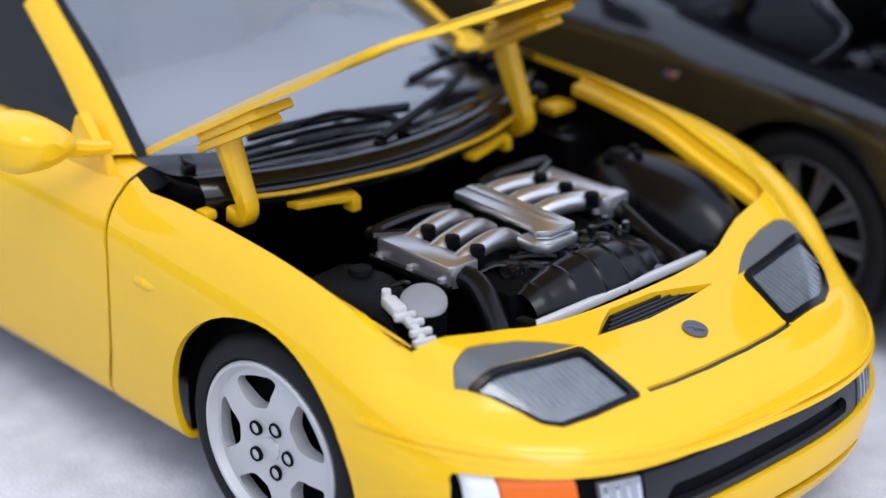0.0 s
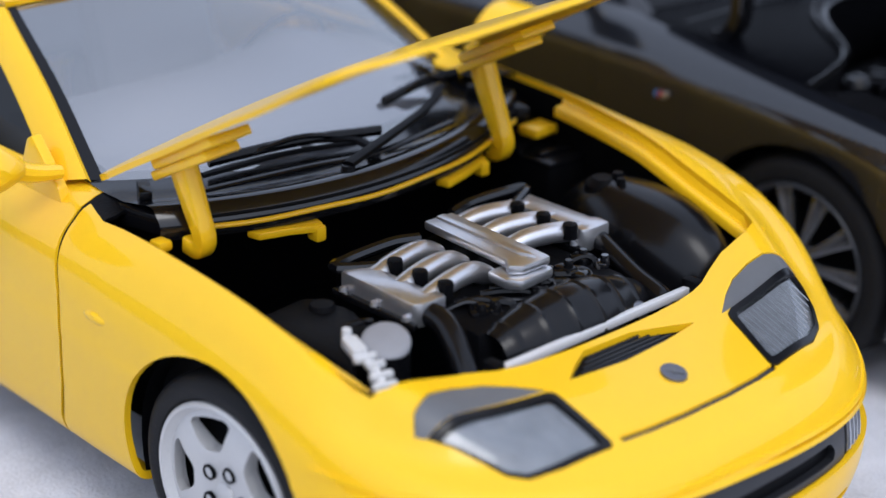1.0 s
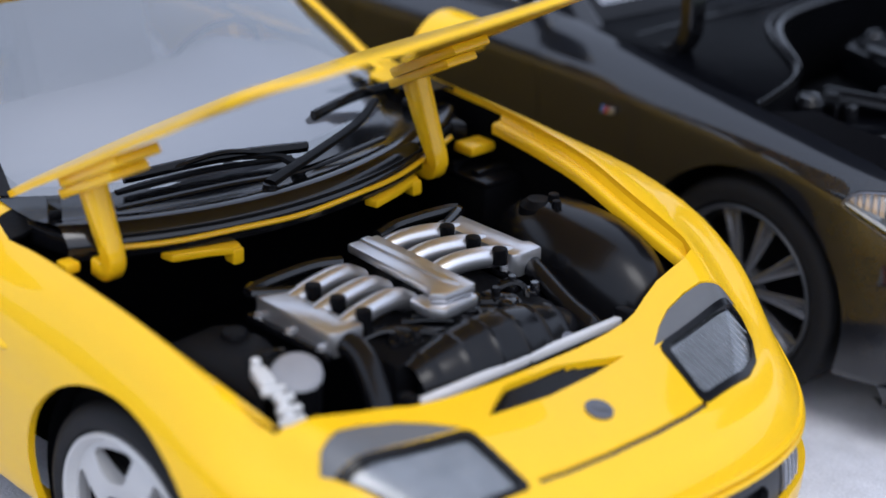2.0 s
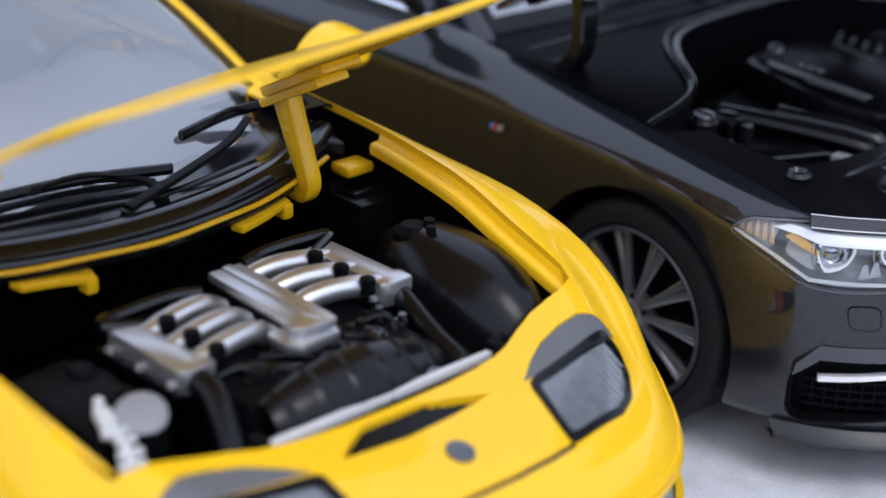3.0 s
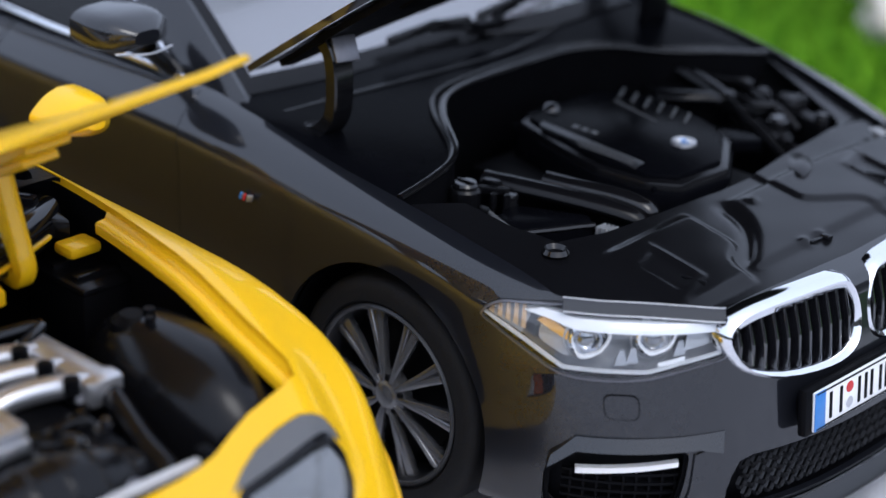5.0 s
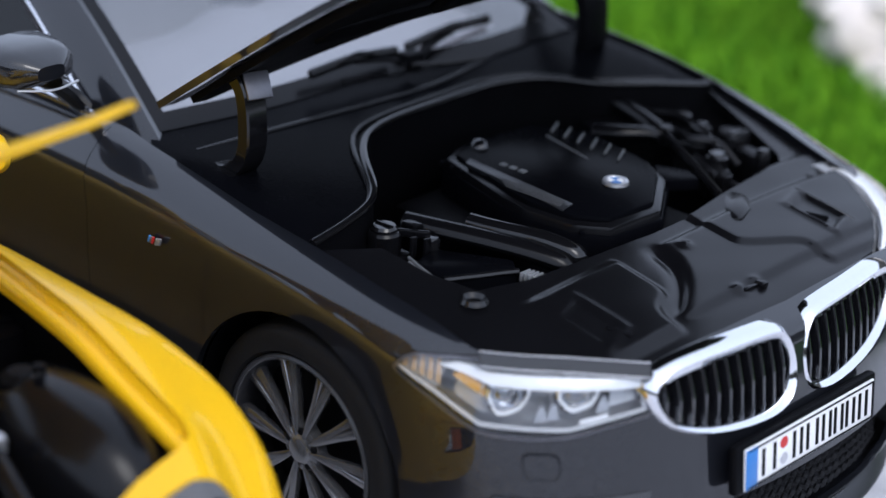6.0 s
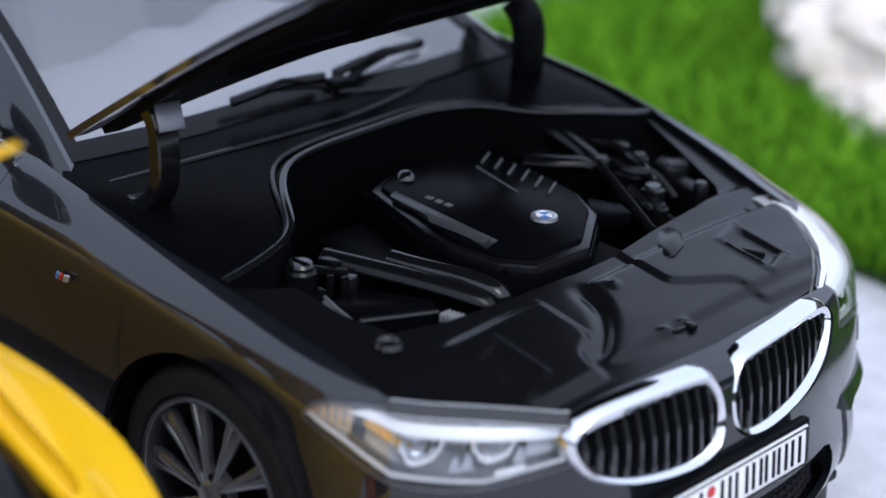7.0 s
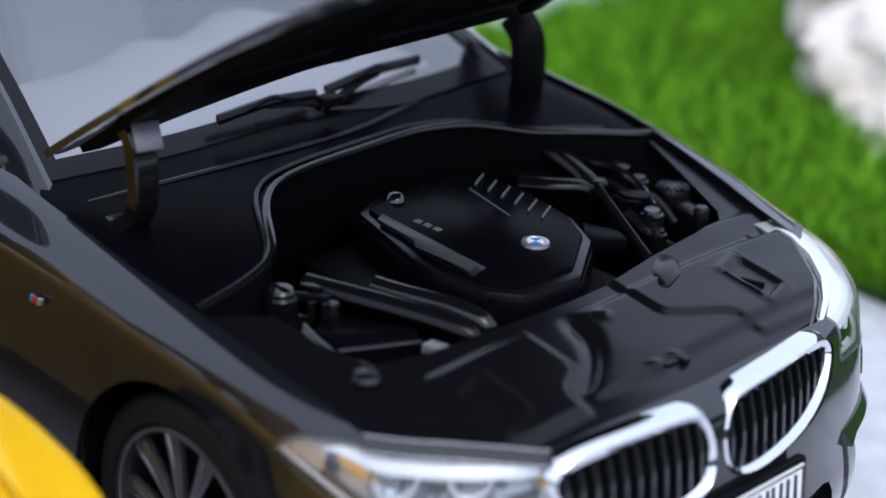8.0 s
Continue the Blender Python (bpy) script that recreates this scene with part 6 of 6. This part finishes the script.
def b_wheel(parent, x, s):
    """Multi-spoke wheel with ten pairs of thin spokes; s is the side it faces."""
    r = 0.340
    m = Matrix.Translation((x, 0.905 * s + (2 * BC if s > 0 else 0), r)) @ Matrix.Rotation(radians(0 if s < 0 else 180), 4, 'Z')
    wheel = part("wheel", moved(turned([(0.26, 0.22), (0.32, 0.215), (r, 0.19), (r, 0.03), (r - 0.006, 0.014), (r - 0.02, 0.003), (0.30, -0.003), (0.272, 0.0), (0.262, 0.012), (0.262, 0.04)], 64, 'y'), m), RUBBER, parent, "dark multi-spoke wheel with black tyre")
    part("rim", moved(turned([(0.262, 0.05), (0.262, 0.006), (0.256, -0.001), (0.250, 0.002), (0.244, 0.012), (0.238, 0.05), (0.225, 0.18)], 64, 'y'), m), TRIM, wheel, "dark polished rim")
    part("rim_edge", moved(turned([(0.2455, 0.011), (0.2475, 0.005), (0.2495, 0.004), (0.2505, 0.012)], 64, 'y'), m), WHEEL_GREY, wheel)
    spoke = slab([(0.035, -0.007), (0.15, -0.0105), (0.245, -0.0140), (0.245, 0.0140), (0.15, 0.0105), (0.035, 0.007)], 0.0, 0.03, 'z', 0.005)
    # bend the spoke: dished towards the hub
    for v in spoke.verts:
        u, w, h = v.co
        v.co = (u, h + 0.006 + 0.022 * (1 - u / 0.25) ** 2 * -1 + 0.020, w)
    first = None
    for k in range(20):
        off = Matrix.Rotation(radians(36 * (k // 2) + (6.2 if k % 2 else -6.2)), 4, 'Y') @ Matrix.Rotation(radians(14 if k % 2 else -14), 4, 'X')
        if first is None:
            first = part("spoke", spoke, WHEEL_GREY, wheel)
            mm = m @ off
            mm.translation *= S
            first.matrix_basis = mm
        else:
            again(first, m @ off, wheel)
    part("brake_disc", moved(turned([(0.0, 0.085), (0.19, 0.085), (0.19, 0.10), (0.255, 0.11)], 40, 'y'), m), BLACK, wheel)
    part("hub_cap", moved(turned([(0, 0.0), (0.030, 0.002), (0.036, 0.006), (0.045, 0.016), (0.062, 0.02), (0.066, 0.05)], 28, 'y'), m), WHEEL_GREY, wheel)
    for k in range(5):
        a = radians(90 + 72 * k)
        part("wheel_nut", moved(turned([(0, 0.012), (0.008, 0.012), (0.011, 0.016), (0.011, 0.03)], 10, 'y', (0.05 * math.cos(a), 0, 0.05 * math.sin(a))), m), BLACK, wheel)


for x in (-0.022, -2.975):
    for s in (-1, 1):
        b_wheel(saloon, x, s)

# ---- ground ----
def at_saloon(x, y, z=0.0):
    return B_POSE @ Vector((x, y, z))


# dark sheet beyond the slab, out of view, added to dim bounce and reflections
g = bmesh.new()
bmesh.ops.create_grid(g, x_segments=2, y_segments=2, size=900)
SURROUND_DARK = material("dark_surround", (0.07, 0.075, 0.06), 0.9, vary=0.35, bump=0.5, scale=60)
tagged(part("ground", moved(g, Matrix.Translation((0, 0, -0.08))), SURROUND_DARK, None), "unseen dark ground added round the stone slab to darken reflections", "ground", kind="structure")
# unseen walls, added so that low reflections in the paint turn dark
WALL = material("unseen_wall_dark", (0.075, 0.072, 0.062), 0.9, vary=0.4, bump=0.4, scale=25)
for name, c, size in (("unseen_wall_north", (0, 62, 6.5), (126, 2, 15)), ("unseen_wall_south", (0, -62, 6.5), (126, 2, 15)), ("unseen_wall_east", (62, 0, 6.5), (2, 122, 15)), ("unseen_wall_west", (-62, 0, 6.5), (2, 122, 15))):
    tagged(part(name, box(c, size, 0.2), WALL, None), "plain unseen wall added to darken low reflections", "wall", kind="structure")
GROUND = material("pale_stone", (0.60, 0.60, 0.63), 0.78, vary=0.24, bump=0.55, scale=1900)
tagged(part("pavement", box((-1, 2, -0.04), (18, 26, 0.08), 0.02), GROUND, None), "pale grey stone slab under the model cars", "stone slab", kind="structure")
SOIL = material("turf_base", (0.03, 0.07, 0.012), 0.9, vary=0.3, bump=0.5, scale=600)
TURF = [(-2.85, 2.30), (-1.4, 2.26), (0, 2.21), (2.0, 1.93), (4.5, 1.6), (6, 14), (-2.85, 14)]
t = prism([tuple(at_saloon(x, y)[:2]) for x, y in TURF], 0.0, 0.03)
tagged(part("turf_mat", t, SOIL, None), "green turf mat laid beside the stone", "turf", kind="structure")


def blades(count, seed):
    """Grass blades scattered over the turf, denser and finer towards the cars."""
    rnd = np.random.RandomState(seed)
    verts, faces = [], []
    while len(faces) < count * 2:
        x = rnd.uniform(-2.85, 3.0)
        edge = 2.21 - 0.03 * x if x < 0 else 2.21 - 0.14 * x
        y = edge + 0.02 + 7.5 * rnd.uniform() ** 1.7
        p = at_saloon(x, y)
        h, w, a = rnd.uniform(0.10, 0.24), rnd.uniform(0.008, 0.016), rnd.uniform(0, 6.28)
        d = np.array((math.cos(a), math.sin(a)))
        l = rnd.uniform(0.02, 0.14) * np.array((math.cos(a * 3.7), math.sin(a * 3.7)))
        k = len(verts)
        verts += [(p.x - d[0] * w, p.y - d[1] * w, 0.02), (p.x + d[0] * w, p.y + d[1] * w, 0.02), (p.x + l[0] * 0.4 + d[0] * w * 0.8, p.y + l[1] * 0.4 + d[1] * w * 0.8, h * 0.6), (p.x + l[0] * 0.4 - d[0] * w * 0.8, p.y + l[1] * 0.4 - d[1] * w * 0.8, h * 0.6), (p.x + l[0], p.y + l[1], h)]
        faces += [(k, k + 1, k + 2, k + 3), (k + 3, k + 2, k + 4)]
    me = bpy.data.meshes.new("grass")
    me.from_pydata([(x * S, y * S, z * S) for x, y, z in verts], [], faces)
    return me


def leaf_material(name, dark, light):
    m = material(name, light, 0.8, vary=0.35, scale=300, spec=0.15)
    n, l = m.node_tree.nodes, m.node_tree.links
    geo, ramp = n.new("ShaderNodeNewGeometry"), n.new("ShaderNodeMix")
    ramp.data_type = 'RGBA'
    ramp.inputs[6].default_value, ramp.inputs[7].default_value = (*dark, 1), (*light, 1)
    l.new(geo.outputs["Random Per Island"], ramp.inputs[0])
    vm = [q for q in n if q.bl_idname == "ShaderNodeVectorMath"][0]
    l.new(ramp.outputs[2], vm.inputs[0])
    n["Principled BSDF"].inputs["Subsurface Weight"].default_value = 0.0
    return m


GRASS = leaf_material("grass_blade", (0.045, 0.165, 0.004), (0.21, 0.45, 0.02))
grass = new("grass", blades(45000, 3))
grass.data.materials.append(GRASS)
tagged(grass, "short bright green artificial grass", "grass", kind="stuff")

# white rocks on the turf
ROCK = material("white_rock", (0.90, 0.79, 0.69), 0.32, vary=0.12, bump=0.6, scale=700)


def rock(x, y, z, r, seed):
    b = bmesh.new()
    bmesh.ops.create_icosphere(b, subdivisions=4, radius=1.0)
    for v in b.verts:
        n = v.co.normalized()
        k = 1 + 0.28 * noise.noise(n * 1.7 + Vector((seed, 0, 0))) + 0.12 * noise.noise(n * 5 + Vector((0, seed, 0))) + 0.05 * noise.noise(n * 13 + Vector((0, 0, seed)))
        v.co = Vector((n.x * k, n.y * k * 0.85, n.z * k * 0.8)) * r
    c = at_saloon(x, y)
    ob = part("rock", b, ROCK, None, sharp=25)
    ob.location = (c.x * S, c.y * S, (z + r * 0.72) * S)
    return tagged(ob, "rough white rock lying on the turf", "rock", "rocks on the turf")


for k, (x, y, z, r) in enumerate(((-1.08, 3.78, 0, 0.36), (-0.70, 3.72, 0, 0.36), (-1.38, 4.25, 0, 0.46), (-0.75, 4.35, 0, 0.55), (-0.15, 3.75, 0, 0.45), (-1.15, 5.0, 0, 0.7), (-0.98, 3.52, 0, 0.16), (-0.72, 3.42, 0, 0.2), (-1.3, 3.72, 0, 0.18))):
    rock(x, y, z, r, 3.7 * k)
